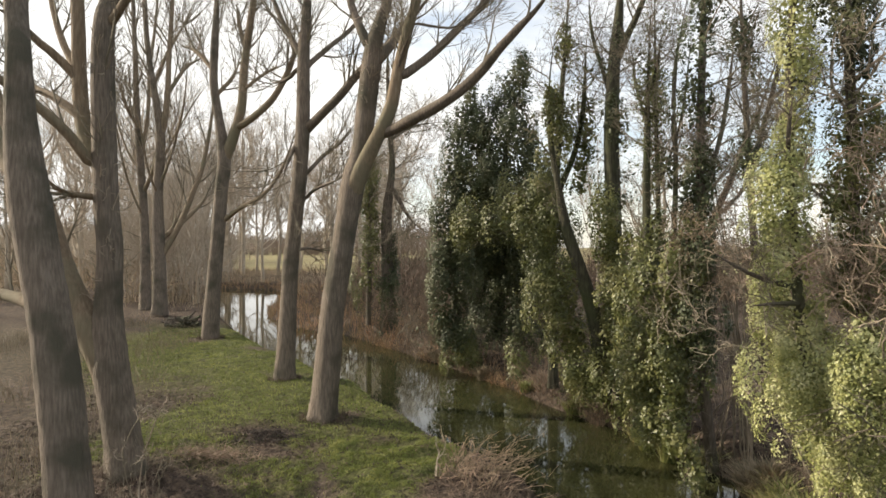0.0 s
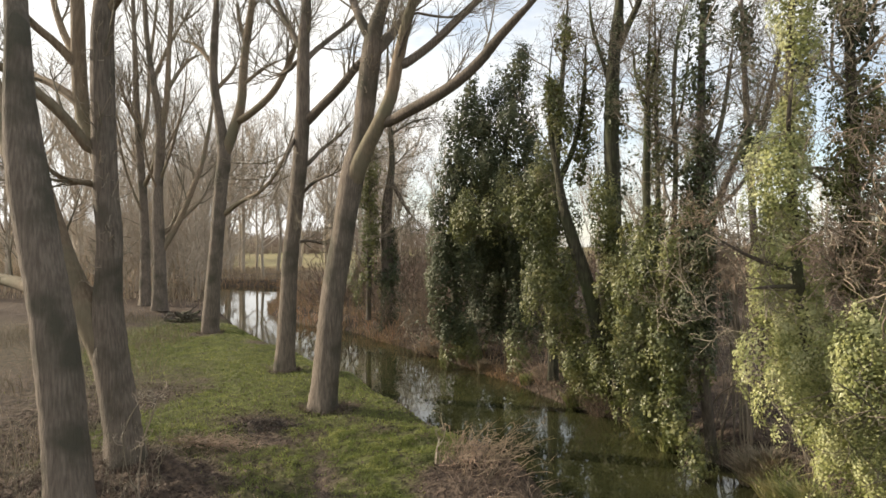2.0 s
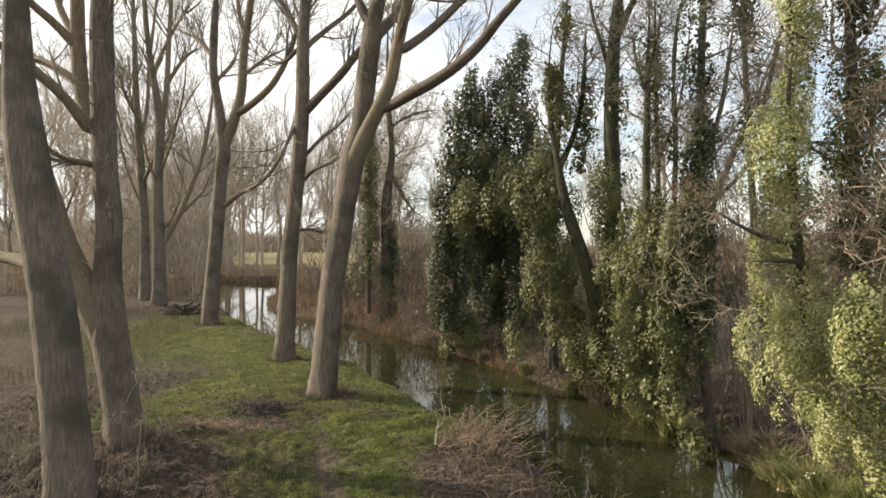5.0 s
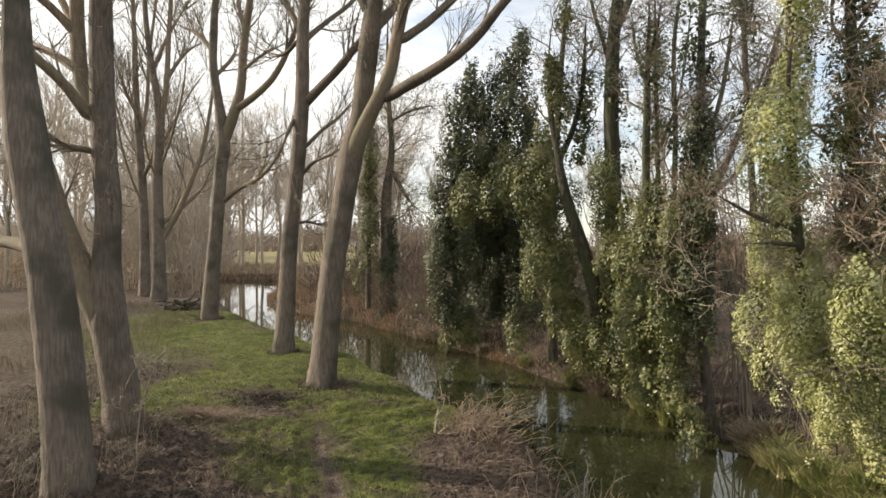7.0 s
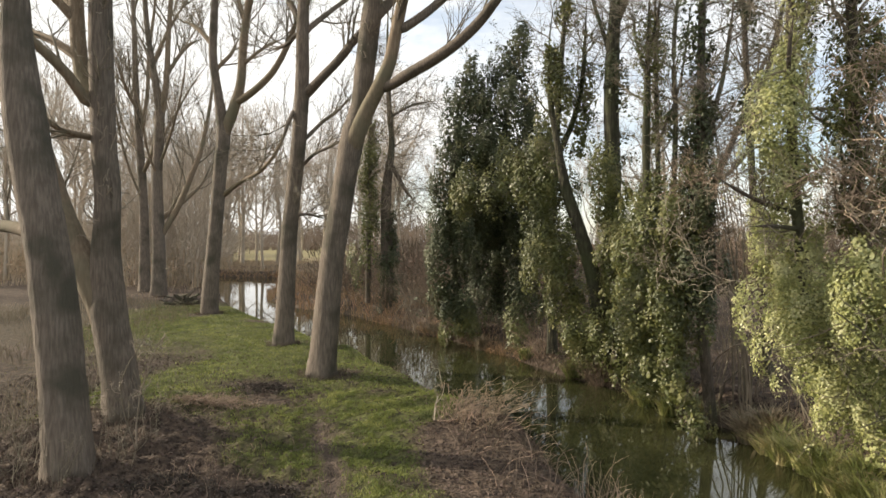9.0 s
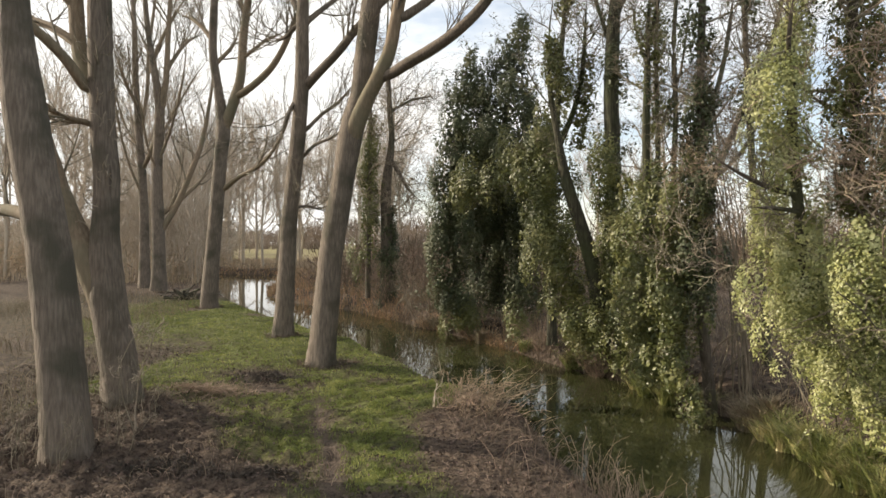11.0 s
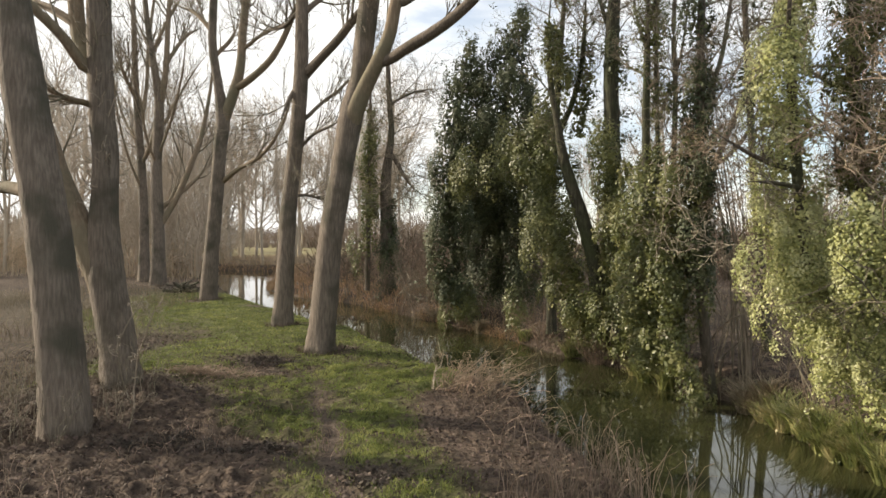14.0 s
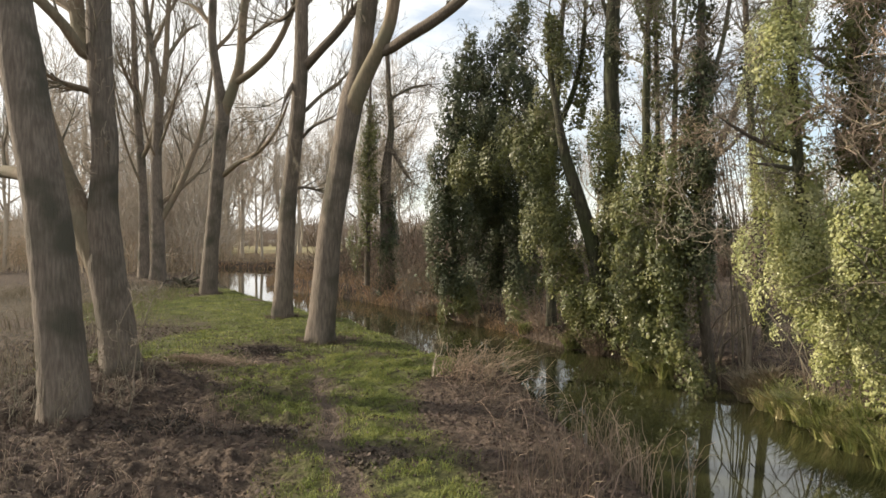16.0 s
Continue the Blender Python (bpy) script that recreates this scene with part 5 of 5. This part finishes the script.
def hawthorn(at, crown, wide, mains, label, per=(11, 6, 3), length=0.75):
    """A bush whose bowed stems carry one hazy crown of fine crooked twigs."""
    z = float(height_at(np.array([at[0]]), np.array([at[1]]))[0])
    root = thing("hawthorn_bush", (at[0], at[1], z), label, "bush", "bare bushes at the water")
    n = 12
    foot = np.array([at[0], at[1], z - 0.05]) + RNG.normal(size=(mains, 3)) * np.array([0.12, 0.12, 0])
    ends = np.array(crown) + RNG.normal(size=(mains, 3)) * np.array(wide)
    t = np.linspace(0, 1, n)[None, :, None]
    P = foot[:, None] + (ends - foot)[:, None] * np.concatenate([t ** 1.5, t ** 1.5, 1 - (1 - t) ** 1.25], axis=2)
    P[:, 1:-1] += np.cumsum(RNG.normal(size=(mains, n - 2, 3)), axis=1) * 0.035
    R = np.linspace(0.02, 0.008, n)[None] * RNG.uniform(0.7, 1.1, (mains, 1))
    g = Buffer()
    tubes(g, P, R, 5)
    part("stem", g, TWIG, root, kind="stuff")
    g = Buffer()
    p1, r1 = offshoots(P, R, per[0], length, 8, (35, 90), 0.0, 0.3, 0.75, 0.006, 0.66, 0.2)
    tubes(g, p1, r1, 3)
    p2, r2 = offshoots(p1, r1, per[1], length * 0.5, 6, (30, 80), 0.0, 0.36, 0.65, 0.0046, 0.1, 0.3)
    tubes(g, p2, r2, 3)
    p3, r3 = offshoots(p2, r2, per[2], length * 0.25, 4, (30, 80), 0.0, 0.36, 0.7, 0.0038, 0.1, 0.3)
    tubes(g, p3, r3, 3)
    part("crown", g, TWIG_TAN, root, kind="stuff")


for at, crown, wide, n in (((6.3, 12.9), (4.7, 12.3, 5.2), (0.45, 0.3, 0.3), 7), ((6.6, 13.5), (5.4, 13.0, 6.5), (0.28, 0.3, 0.4), 5), ((7.2, 9.0), (5.05, 7.75, 4.3), (0.35, 0.2, 0.22), 4), ((7.4, 8.7), (5.25, 7.75, 5.5), (0.3, 0.2, 0.35), 3)):
    hawthorn(at, crown, wide, n, "bare hawthorn with a tan haze of crooked twigs")
for x, y, h, s in ((0.9, 24.0, 1.6, 1.0), (-0.4, 27.4, 2.2, 1.2), (-1.6, 29.6, 2.4, 1.3), (3.2, 19.8, 1.2, 0.8), (-3.0, 31.5, 2.2, 1.2)):
    bush("bank_bush", (x, y), h, s, 26, RUST, "low russet tangle of stems on the far bank", "bush", "stems on the far bank", (5, 3), (-0.2, -0.3, 0), 0.012)
for x, y, h, ln in ((-1.1, 26.9, 3.4, (-0.3, -0.05, 0)), (-2.0, 29.0, 2.6, (0.3, -0.1, 0)), (0.4, 24.6, 2.0, (-0.3, -0.2, 0))):
    elder((x, y), h, ln, 2, "leaning bare sapling on the far bank", TWIG, 0.4, 0.26, TWIG, 1.4)
bush("bank_bush", (4.2, 16.9), 1.1, 0.7, 60, RUST, "dense russet stems at the water edge", "bush", "stems on the far bank", (3, 0), (-0.3, -0.4, 0), 0.008)

# brambles and dead stalks on the near bank
def stalks(at, spread, n, height, lean, away, mat, label, r=0.006):
    """A clump of bowed dead stalks with a few side shoots."""
    a, q = RNG.uniform(0, 6.28, n), spread * np.sqrt(RNG.uniform(0, 1, n))
    x, y = at[0] + q * np.cos(a), at[1] + q * np.sin(a)
    z = np.maximum(height_at(x, y), WATER_Z)
    root = thing("bramble_clump", (at[0], at[1], float(z.mean())), label, "brambles", "dead stalks on the near bank")
    g = Buffer()
    arcs(g, np.stack([x, y, z - 0.02], axis=1), height, lean, 7, r, 3, 0.7, away)
    part("stalk", g, mat, root, kind="stuff")


for x, y, h, sp, n, ln in ((0.15, 11.6, 0.75, 0.8, 20, (0.3, 0, 0)), (0.55, 11.4, 0.75, 0.8, 22, (0.5, 0.0, 0)), (0.8, 11.9, 0.65, 0.7, 18, (0.5, 0, 0)), (0.3, 12.4, 0.6, 0.6, 12, (0.3, 0, 0)), (0.95, 11.1, 0.5, 0.6, 16, (0.45, 0, 0))):
    bush("bramble_clump", (x, y), h, sp, n, BRAMBLE, "arching pale tan dead stalks leaning over the river", "brambles", "dead stalks on the near bank", (4, 2), ln, 0.0095, 0.085)
for x, y, s, n, h, ln in ((2.2, 8.0, 0.4, 26, 0.75, 0.4), (1.75, 7.2, 0.5, 30, 0.45, 0.4), (2.45, 7.0, 0.4, 26, 0.8, 0.4), (1.2, 8.6, 0.5, 26, 0.3, 0.45), (1.5, 9.5, 0.5, 26, 0.3, 0.45), (1.5, 10.5, 0.5, 34, 0.32, 0.45), (1.2, 6.4, 0.6, 40, 0.45, 0.4), (0.9, 9.8, 0.6, 34, 0.22, 0.4), (0.7, 10.6, 0.5, 34, 0.25, 0.4)):
    stalks((x, y), s, n, h, ln, (0.4, 0.1, 0), BRAMBLE if h > 0.52 else RUST, "thin tangle of dead brown stalks beside the water", 0.0065)
for x, y, s, n in ((2.0, 7.1, 0.45, 46), (1.5, 6.7, 0.5, 50), (2.3, 7.8, 0.35, 36), (1.0, 6.2, 0.5, 40)):
    stalks((x, y), s, n, 0.62, 0.16, (0.2, 0.1, 0), RUST, "upright russet dead stalks beside the water", 0.005)
bush("sapling", (-0.12, 11.7), 1.25, 0.15, 3, TWIG_PALE, "slim pale bare sapling among brambles", "sapling", "", (3, 1), (0, 0, 0), 0.014)
for x, y, h, ln, n in ((-4.95, 9.9, 2.2, (0.0, 0, 0), 2),):
    elder((x, y), h, ln, n, "pale bare bush at the foot of a poplar", TWIG_PALE, 0.45, 0.16, TWIG, 0.75)
for x, y, h, s, n in ((-5.35, 9.9, 1.9, 0.7, 12), (-4.85, 10.3, 1.6, 0.6, 10), (-5.0, 9.6, 1.3, 0.6, 10), (-6.4, 9.6, 1.3, 0.6, 12), (-6.1, 9.1, 1.2, 0.5, 10), (-4.7, 9.3, 0.9, 0.5, 9), (-5.75, 8.5, 1.3, 0.4, 10), (-5.2, 8.45, 0.9, 0.4, 10), (-6.2, 8.7, 1.5, 0.5, 12)):
    bush("dead_stalks", (x, y), h, s, n // 2, TWIG, "thin pale dry stalks between the near poplars", "dry plant", "dry stalks by the poplars", (4, 2), (0.2, 0, 0), 0.006)

buf = Buffer()
b = scatter(3000, -9, 2.6, 4.5, 13, lambda x, y: (1 - cover_at(x, y, in_river(x, y))[0]) * np.clip(1.3 - cover_at(x, y, in_river(x, y))[1], 0, 1) * 0.5)
arcs(buf, b, 0.09, 0.3, 5, 0.004)
stuff("dry_stems", buf, DULL, "flattened dead brown stems over bare earth", "litter")
buf = Buffer()
b = scatter(3200, -8, -0.5, 5.0, 10.5, lambda x, y: (1 - cover_at(x, y, in_river(x, y))[0]) * smoothstep(0.1, 0.7, waves(x, y, 0.7, 81)) * 0.8)
arcs(buf, b, 0.17, 0.14, 4, 0.0038)
stuff("dead_herbs", buf, BRAMBLE, "thin straw-coloured dead herb stems over dark litter", "dry plants")
buf = Buffer()
b = scatter(46000, -10, 2.8, 4.5, 18, lambda x, y: (0.15 + 0.75 * (1 - cover_at(x, y, in_river(x, y))[0])) * (cover_at(x, y, in_river(x, y))[1] < 0.35))
leaves(buf, b + np.array([0, 0, 0.02]) * RNG.uniform(0.3, 1.8, (len(b), 1)), np.tile([0, 0, 1.0], (len(b), 1)), np.full(len(b), 0.04), 0.0, 1.0)
stuff("leaf_litter", buf, LITTER, "fallen brown leaves scattered over the bank", "litter")
buf = Buffer()
b = scatter(300000, -9, 2.6, 5, 14, lambda x, y: cover_at(x, y, in_river(x, y))[0] ** 1.5 * smoothstep(-0.75, 0.35, waves(x, y, 0.07, 24) + 0.6 * waves(x, y, 0.28, 25)))
b[:, 2] += 0.012 * np.clip(waves(b[:, 0], b[:, 1], 0.07, 24), 0, 1)
blades(buf, b, 0.045, 0.01, 0.8)
b = scatter(90000, -14, 0.5, 14, 32, lambda x, y: cover_at(x, y, in_river(x, y))[0] ** 1.5)
blades(buf, b, 0.05, 0.016, 0.8)
stuff("grass", buf, GRASS, "short patchy green turf on the river bank", "grass")


def far_side(x, y):
    return edge_distance(x, y, BANK_R) < edge_distance(x, y, BANK_L)


buf = Buffer()
b = scatter(15000, -4, 9, 7, 32, lambda x, y: far_side(x, y) * np.exp(-edge_distance(x, y, BANK_R) / 1.3) * 0.9)
arcs(buf, b[b[:, 1] < 18], 0.42, 0.35, 5, 0.006)
arcs(buf, b[b[:, 1] >= 18], 0.42, 0.35, 5, 0.011)
stuff("undergrowth", buf, RUST, "russet dead stems along the far bank", "undergrowth")
buf = Buffer()
b = scatter(26000, -6, 3, 20, 34, lambda x, y: far_side(x, y) * np.exp(-(edge_distance(x, y, BANK_R) / 0.5) ** 2) * smoothstep(-0.5, 0.3, waves(x, y, 1.2, 91)))
arcs(buf, b, 0.28, 0.34, 4, 0.01)
b = scatter(26000, -19, 2, 30, 66, lambda x, y: far_side(x, y) * np.exp(-edge_distance(x, y, BANK_R) / 2.5) * 0.9)
arcs(buf, b, 0.5, 0.35, 4, 0.016)
b = scatter(40000, -60, 0, 58, 96, lambda x, y: np.exp(-(np.minimum(edge_distance(x, y, BANK_L), edge_distance(x, y, BANK_R)) / 1.2) ** 2) * 0.8)
arcs(buf, b, 0.5, 0.5, 3, 0.03)
stuff("bank_grass", buf, OCHRE, "orange-brown dead grass on the far bank edge", "grass")
buf = Buffer()
b = scatter(11000, -6, 14, 8, 36, lambda x, y: far_side(x, y) * 0.45)
arcs(buf, b, 0.6, 0.5, 5, 0.007)
stuff("undergrowth", buf, STRAW, "tangled dead brown undergrowth under the trees", "undergrowth")


def tussock(x, y, h, n, label, mat=SEDGE):
    z = max(float(height_at(np.array([x]), np.array([y]))[0]), WATER_Z)
    root = thing("sedge_tussock", (x, y, z), label, "sedge", "sedge at the water edge")
    g = Buffer()
    a, r = RNG.uniform(0, 6.28, n), 0.17 * np.sqrt(RNG.uniform(0, 1, n))
    blades(g, np.stack([x + r * np.cos(a), y + r * np.sin(a), np.full(n, z)], axis=1), h, 0.027, 0.95)
    part("tuft", g, mat, root, kind="stuff")


for x, y, h in ((5.9, 10.9, 0.5), (6.0, 10.3, 0.55), (6.0, 9.7, 0.55), (6.1, 9.1, 0.5), (6.3, 8.6, 0.5), (6.35, 10.6, 0.5), (6.1, 11.4, 0.4), (5.2, 14.0, 0.5), (5.0, 14.8, 0.5), (4.8, 15.5, 0.45), (3.6, 17.9, 0.45), (5.6, 13.5, 0.45), (6.5, 9.4, 0.5), (2.6, 20.4, 0.4)):
    tussock(x + RNG.uniform(-0.15, 0.15), y, h * RNG.uniform(0.65, 0.9), 220, "green and straw sedge tuft hanging over the water")
for k in range(12):
    y = 8.2 + 0.29 * k
    tussock(float(np.interp(y, BANK_R[:5, 1], BANK_R[:5, 0])) + RNG.uniform(0.05, 0.4), y, RNG.uniform(0.32, 0.46), 220, "green and straw sedge tuft hanging over the water")
for x, y, h in ((6.15, 12.3, 0.45), (5.95, 12.05, 0.4), (6.3, 11.9, 0.45), (6.1, 11.7, 0.4), (6.45, 12.2, 0.4)):
    tussock(x, y, h, 380, "bleached sedge tuft on the bank edge", STRAW)

buf = Buffer()
b = scatter(10000, -20, -6.5, 8.5, 34, lambda x, y: 0.8 * smoothstep(-6.8, -8.2, x + 0.22 * (y - 12)) * smoothstep(0.0, 0.6, waves(x, y, 2.2, 61) + 0.6))
arcs(buf, b, 0.5, 0.4, 4, 0.006)
stuff("undergrowth", buf, STRAW, "tan dead scrub behind the near poplars", "undergrowth")
# rounded ivy along the far bank
for x, y, z, r in ((0.7, 23.4, 0.5, 0.7), (2.6, 21.8, 0.3, 0.55), (4.3, 17.2, 0.5, 0.5), (5.3, 15.2, 0.8, 0.7), (4.7, 16.4, 0.6, 0.6)):
    o = thing("ivy_bush", (x, y, 0.1), "rounded ivy bush on the far bank", "ivy", "ivy bushes on the far bank")
    buf = Buffer()
    ivy_sleeve(buf, [(x, y, 0.0, r), (x, y, z, r), (x, y, z + r, r * 0.4)], 0.06, 0.26, 1.1)
    part("ivy", buf, IVY, o, kind="stuff")


# ---------------------------------------------------------------- the distance
def bare_tree(at, h, seed_limbs, label):
    """A whole bare tree of its own, to be copied."""
    t = Tree("bare_tree", label, "tree", "bare trees in the distance")
    x, y, z = at
    r = h * 0.0105
    t.limb((x, y, z - 0.2, r), (x + 0.02 * h, y, z + 0.25 * h, r * 0.85), (x - 0.01 * h, y, z + 0.5 * h, r * 0.6), (x + 0.02 * h, y, z + 0.95 * h, r * 0.12))
    for i in range(seed_limbs):
        a, s = RNG.uniform(0, 6.28), RNG.uniform(0.22, 0.6)
        c, d = math.cos(a), math.sin(a)
        e = h * RNG.uniform(0.1, 0.2)
        t.limb((x, y, z + s * h, r * 0.45), (x + c * e * 0.6, y + d * e * 0.6, z + (s + 0.1) * h, r * 0.35), (x + c * e, y + d * e, z + (s + 0.32) * h, r * 0.12))
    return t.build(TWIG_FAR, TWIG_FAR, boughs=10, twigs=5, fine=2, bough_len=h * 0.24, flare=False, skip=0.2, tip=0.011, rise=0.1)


BACK = [bare_tree((-26, 62, 0.1), 17, 6, "bare winter tree in the hazy distance"), bare_tree((-33, 56, 0.1), 14, 7, "bare spreading winter tree beyond the river"), bare_tree((-20, 84, 0.1), 16, 5, "slim bare winter tree by the meadow")]
spots = [(-38, 66), (-31, 70), (-24, 90), (-29, 90), (-36, 84), (-56, 70), (-15, 84), (-10, 74), (-5, 62), (-8, 90), (-48, 52), (-30, 46), (-60, 60), (-4, 46), (2, 58), (14, 56), (10, 70), (26, 42), (-52, 90), (0, 80), (12, 34), (-44, 42), (-34, 76), (-42, 90), (-30, 62), (-24, 58), (-33, 66), (-40, 74), (-28, 74), (-46, 66), (-26, 68), (-22, 76), (-52, 60), (-38, 54),
         (-32, 92), (-30, 88), (-33.5, 97), (-28.5, 95), (-27, 118), (-24, 104), (-21, 112), (-18, 98), (-16, 120), (-13, 104), (-10, 116), (-7, 100), (-36, 110), (-30, 124), (-22, 126)]
for i, (x, y) in enumerate(spots):
    ob = BACK[i % 3]
    k = RNG.uniform(0.8, 1.2) * (0.75 if x > 0 else 1.4 if y > 80 else 1.2 if y > 56 else 1.0)
    copy_thing(ob, pose(x, y, 0.1, 0, 0, RNG.uniform(0, 360)) @ Matrix.Diagonal((k, k, k, 1)))
def twig_clouds(x, y, z, h, r0, per, width=0.3):
    """Bare crowns seen from far off: upright twigs filling a rounded crown over each foot."""
    n = len(x)
    g = Buffer()
    foot = np.stack([x, y, z - 0.2], axis=1)
    top = foot + np.stack([RNG.normal(size=n) * 0.04 * h, RNG.normal(size=n) * 0.04 * h, h * 0.75], axis=1)
    tubes(g, np.stack([foot, top], axis=1), np.stack([r0 * 2.2, r0 * 0.8], axis=1) if np.ndim(r0) else np.tile([r0 * 2.2, r0 * 0.8], (n, 1)), 3)
    who = np.repeat(np.arange(n), per)
    u = unit(RNG.normal(size=(len(who), 3))) * RNG.uniform(0.1, 1, (len(who), 1)) ** 0.4
    c = foot[who] + np.stack([u[:, 0] * width * h[who], u[:, 1] * width * h[who], h[who] * (0.52 + 0.42 * u[:, 2])], axis=1)
    d = unit(u * 0.5 + RNG.normal(size=u.shape) * 0.35 + np.array([0, 0, 0.7])) * (h[who] * RNG.uniform(0.08, 0.2, len(who)))[:, None]
    tubes(g, np.stack([c - d * 0.5, c + d * 0.5 + RNG.normal(size=d.shape) * 0.03 * h[who, None]], axis=1), np.tile([r0, r0 * 0.5], (len(who), 1)), 3)
    return g


b = scatter(44000, -70, 4, 40, 108, lambda x, y: smoothstep(0.0, 0.6, waves(x, y, 6, 31) + 0.7) * (0.25 + 0.75 * (far_side(x, y) | (y > 45))) * (edge_distance(x, y, BANK_R) > 0.8))
buf = Buffer()
blades(buf, b, 0.7, 0.03, 0.5)
stuff("reed_bed", buf, REED, "tan dry reeds and grass beyond the river", "reeds")
b = scatter(2000, -75, -8, 44, 120, lambda x, y: (x / y < -0.34) * (0.3 + 0.7 * smoothstep(-0.2, 0.4, waves(x, y, 9, 71))) * (edge_distance(x, y, BANK_L) > 1.5) * (edge_distance(x, y, BANK_R) > 1.5))
stuff("scrub", twig_clouds(b[:, 0], b[:, 1], b[:, 2], RNG.uniform(1.8, 4.6, len(b)), 0.034, 20, 0.5), REED, "brown leafless scrub beyond the river", "scrub")
b = scatter(500, -9, 6, 36, 80, lambda x, y: 0.9 * (edge_distance(x, y, BANK_R) > 2) * (x > -0.24 * y))
stuff("scrub", twig_clouds(b[:, 0], b[:, 1], b[:, 2], RNG.uniform(1.8, 4.8, len(b)), 0.034, 26, 0.45), RUST, "brown scrub behind the ivy trees", "scrub")
b = scatter(700, 14, 40, 40, 70, lambda x, y: np.ones(len(x)))
stuff("scrub", twig_clouds(b[:, 0], b[:, 1], b[:, 2], RNG.uniform(2.5, 6.5, len(b)), 0.034, 20, 0.45), RUST, "reddish-brown scrub far behind the ivy trees", "scrub")
y = RNG.uniform(84, 118, 120)
x = y * RNG.uniform(-0.85, -0.34, 120)
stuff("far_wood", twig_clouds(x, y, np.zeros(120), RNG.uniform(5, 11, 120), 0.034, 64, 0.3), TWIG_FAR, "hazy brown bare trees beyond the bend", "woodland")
x, y = RNG.uniform(-300, 60, 900), RNG.uniform(300, 400, 900)
stuff("far_wood", twig_clouds(x, y, np.zeros(900), RNG.uniform(12, 19, 900) * (0.9 + 0.22 * waves(x, y, 40, 41)), 0.16, 38, 0.6), FAR_WOOD, "distant brown woodland on the horizon", "woodland")
y = RNG.uniform(46, 78, 170)
x = y * RNG.uniform(-0.56, -0.36, 170)
dry = ~in_river(x, y)
x, y = x[dry], y[dry]
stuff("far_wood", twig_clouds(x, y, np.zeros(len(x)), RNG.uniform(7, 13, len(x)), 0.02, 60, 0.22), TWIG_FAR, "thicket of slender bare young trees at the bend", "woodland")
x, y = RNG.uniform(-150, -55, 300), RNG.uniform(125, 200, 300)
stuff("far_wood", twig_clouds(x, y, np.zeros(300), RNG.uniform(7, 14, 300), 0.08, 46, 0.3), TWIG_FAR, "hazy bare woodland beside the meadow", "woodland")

# odds and ends on the banks
def leaf_pile(x, y, rx, ry, n, rise=0.06):
    """A low dark heap of rotting leaves and twigs."""
    a, q = RNG.uniform(0, 6.28, n), np.abs(RNG.normal(size=n)) * 0.55
    q = q * (1 + 0.3 * np.sin(a * 3 + x) + 0.2 * np.sin(a * 7 + y))
    px, py = x + rx * q * np.cos(a), y + ry * q * np.sin(a)
    z = height_at(px, py) + 0.01 + rise * np.exp(-3 * q * q) * RNG.uniform(0.1, 1, n)
    root = thing("leaf_pile", (x, y, float(z.mean())), "low dark heap of rotting leaves on turf", "leaf pile", "leaf piles on the turf")
    g = Buffer()
    leaves(g, np.stack([px, py, z], axis=1), np.tile([0, 0, 1.0], (n, 1)), np.full(n, 0.045), 0.0, 0.6)
    part("mound", g, PILE, root, kind="stuff")
    g = Buffer()
    k = n // 12
    arcs(g, np.stack([px, py, z], axis=1)[:k], 0.05, 0.2, 4, 0.003)
    part("twig_litter", g, PILE, root, kind="stuff")


leaf_pile(-3.95, 13.9, 1.0, 0.7, 4200, 0.09)
leaf_pile(-0.75, 7.35, 0.42, 0.4, 1600)
leaf_pile(-3.9, 8.6, 0.9, 0.35, 1500)
leaf_pile(-2.5, 8.5, 0.8, 0.3, 1300)

dry_patch = thing("dry_grass_patch", (-4.7, 12.3, 0.2), "bleached flattened grass beside a poplar", "dry grass")
buf = Buffer()
b = scatter(2600, -5.6, -3.6, 11.8, 13.2, lambda x, y: 0.8 * np.exp(-((x + 4.6) / 0.6) ** 2 - ((y - 12.5) / 0.38) ** 2))
arcs(buf, b, 0.12, 0.34, 5, 0.006)
part("tuft", buf, BRAMBLE, dry_patch, kind="stuff")

log = thing("brush_pile", (-13.7, 33.2, 0.2), "low pile of dark cut branches on turf", "brush pile")
buf = Buffer()
m = 70
c = np.array([-13.7, 33.2, 0.35]) + RNG.normal(size=(m, 3)) * np.array([0.38, 0.3, 0.16])
d = unit(RNG.normal(size=(m, 3)) * np.array([1, 0.6, 0.3]))
tubes(buf, np.stack([c - d * 0.6, c, c + d * 0.6], axis=1), np.tile([0.06, 0.05, 0.03], (m, 1)), 6)
part("brushwood", buf, BARK_DARK, log, kind="stuff")

# grass and litter gathered round the poplars' feet
buf = Buffer()
for x, y, r in ((-5.43, 9.0, 0.4), (-5.55, 11.3, 0.45), (-2.96, 15.3, 0.45), (-5.04, 19.8, 0.42), (-10.8, 28.9, 0.5)):
    n = 420
    a, q = RNG.uniform(0, 6.28, n), r * RNG.uniform(0.75, 1.35, n)
    px, py = x + q * np.cos(a), y + q * np.sin(a)
    blades(buf, np.stack([px, py, height_at(px, py) - 0.01], axis=1), 0.13, 0.012, 0.7)
stuff("rough_grass", buf, DULL, "longer dead grass round the feet of poplars", "grass")
for x, y, h in ((0.1, 25.1, 0.5), (-0.3, 25.9, 0.45), (1.4, 22.6, 0.45)):
    tussock(x, y, h, 260, "bleached sedge tuft on the bank edge", STRAW)
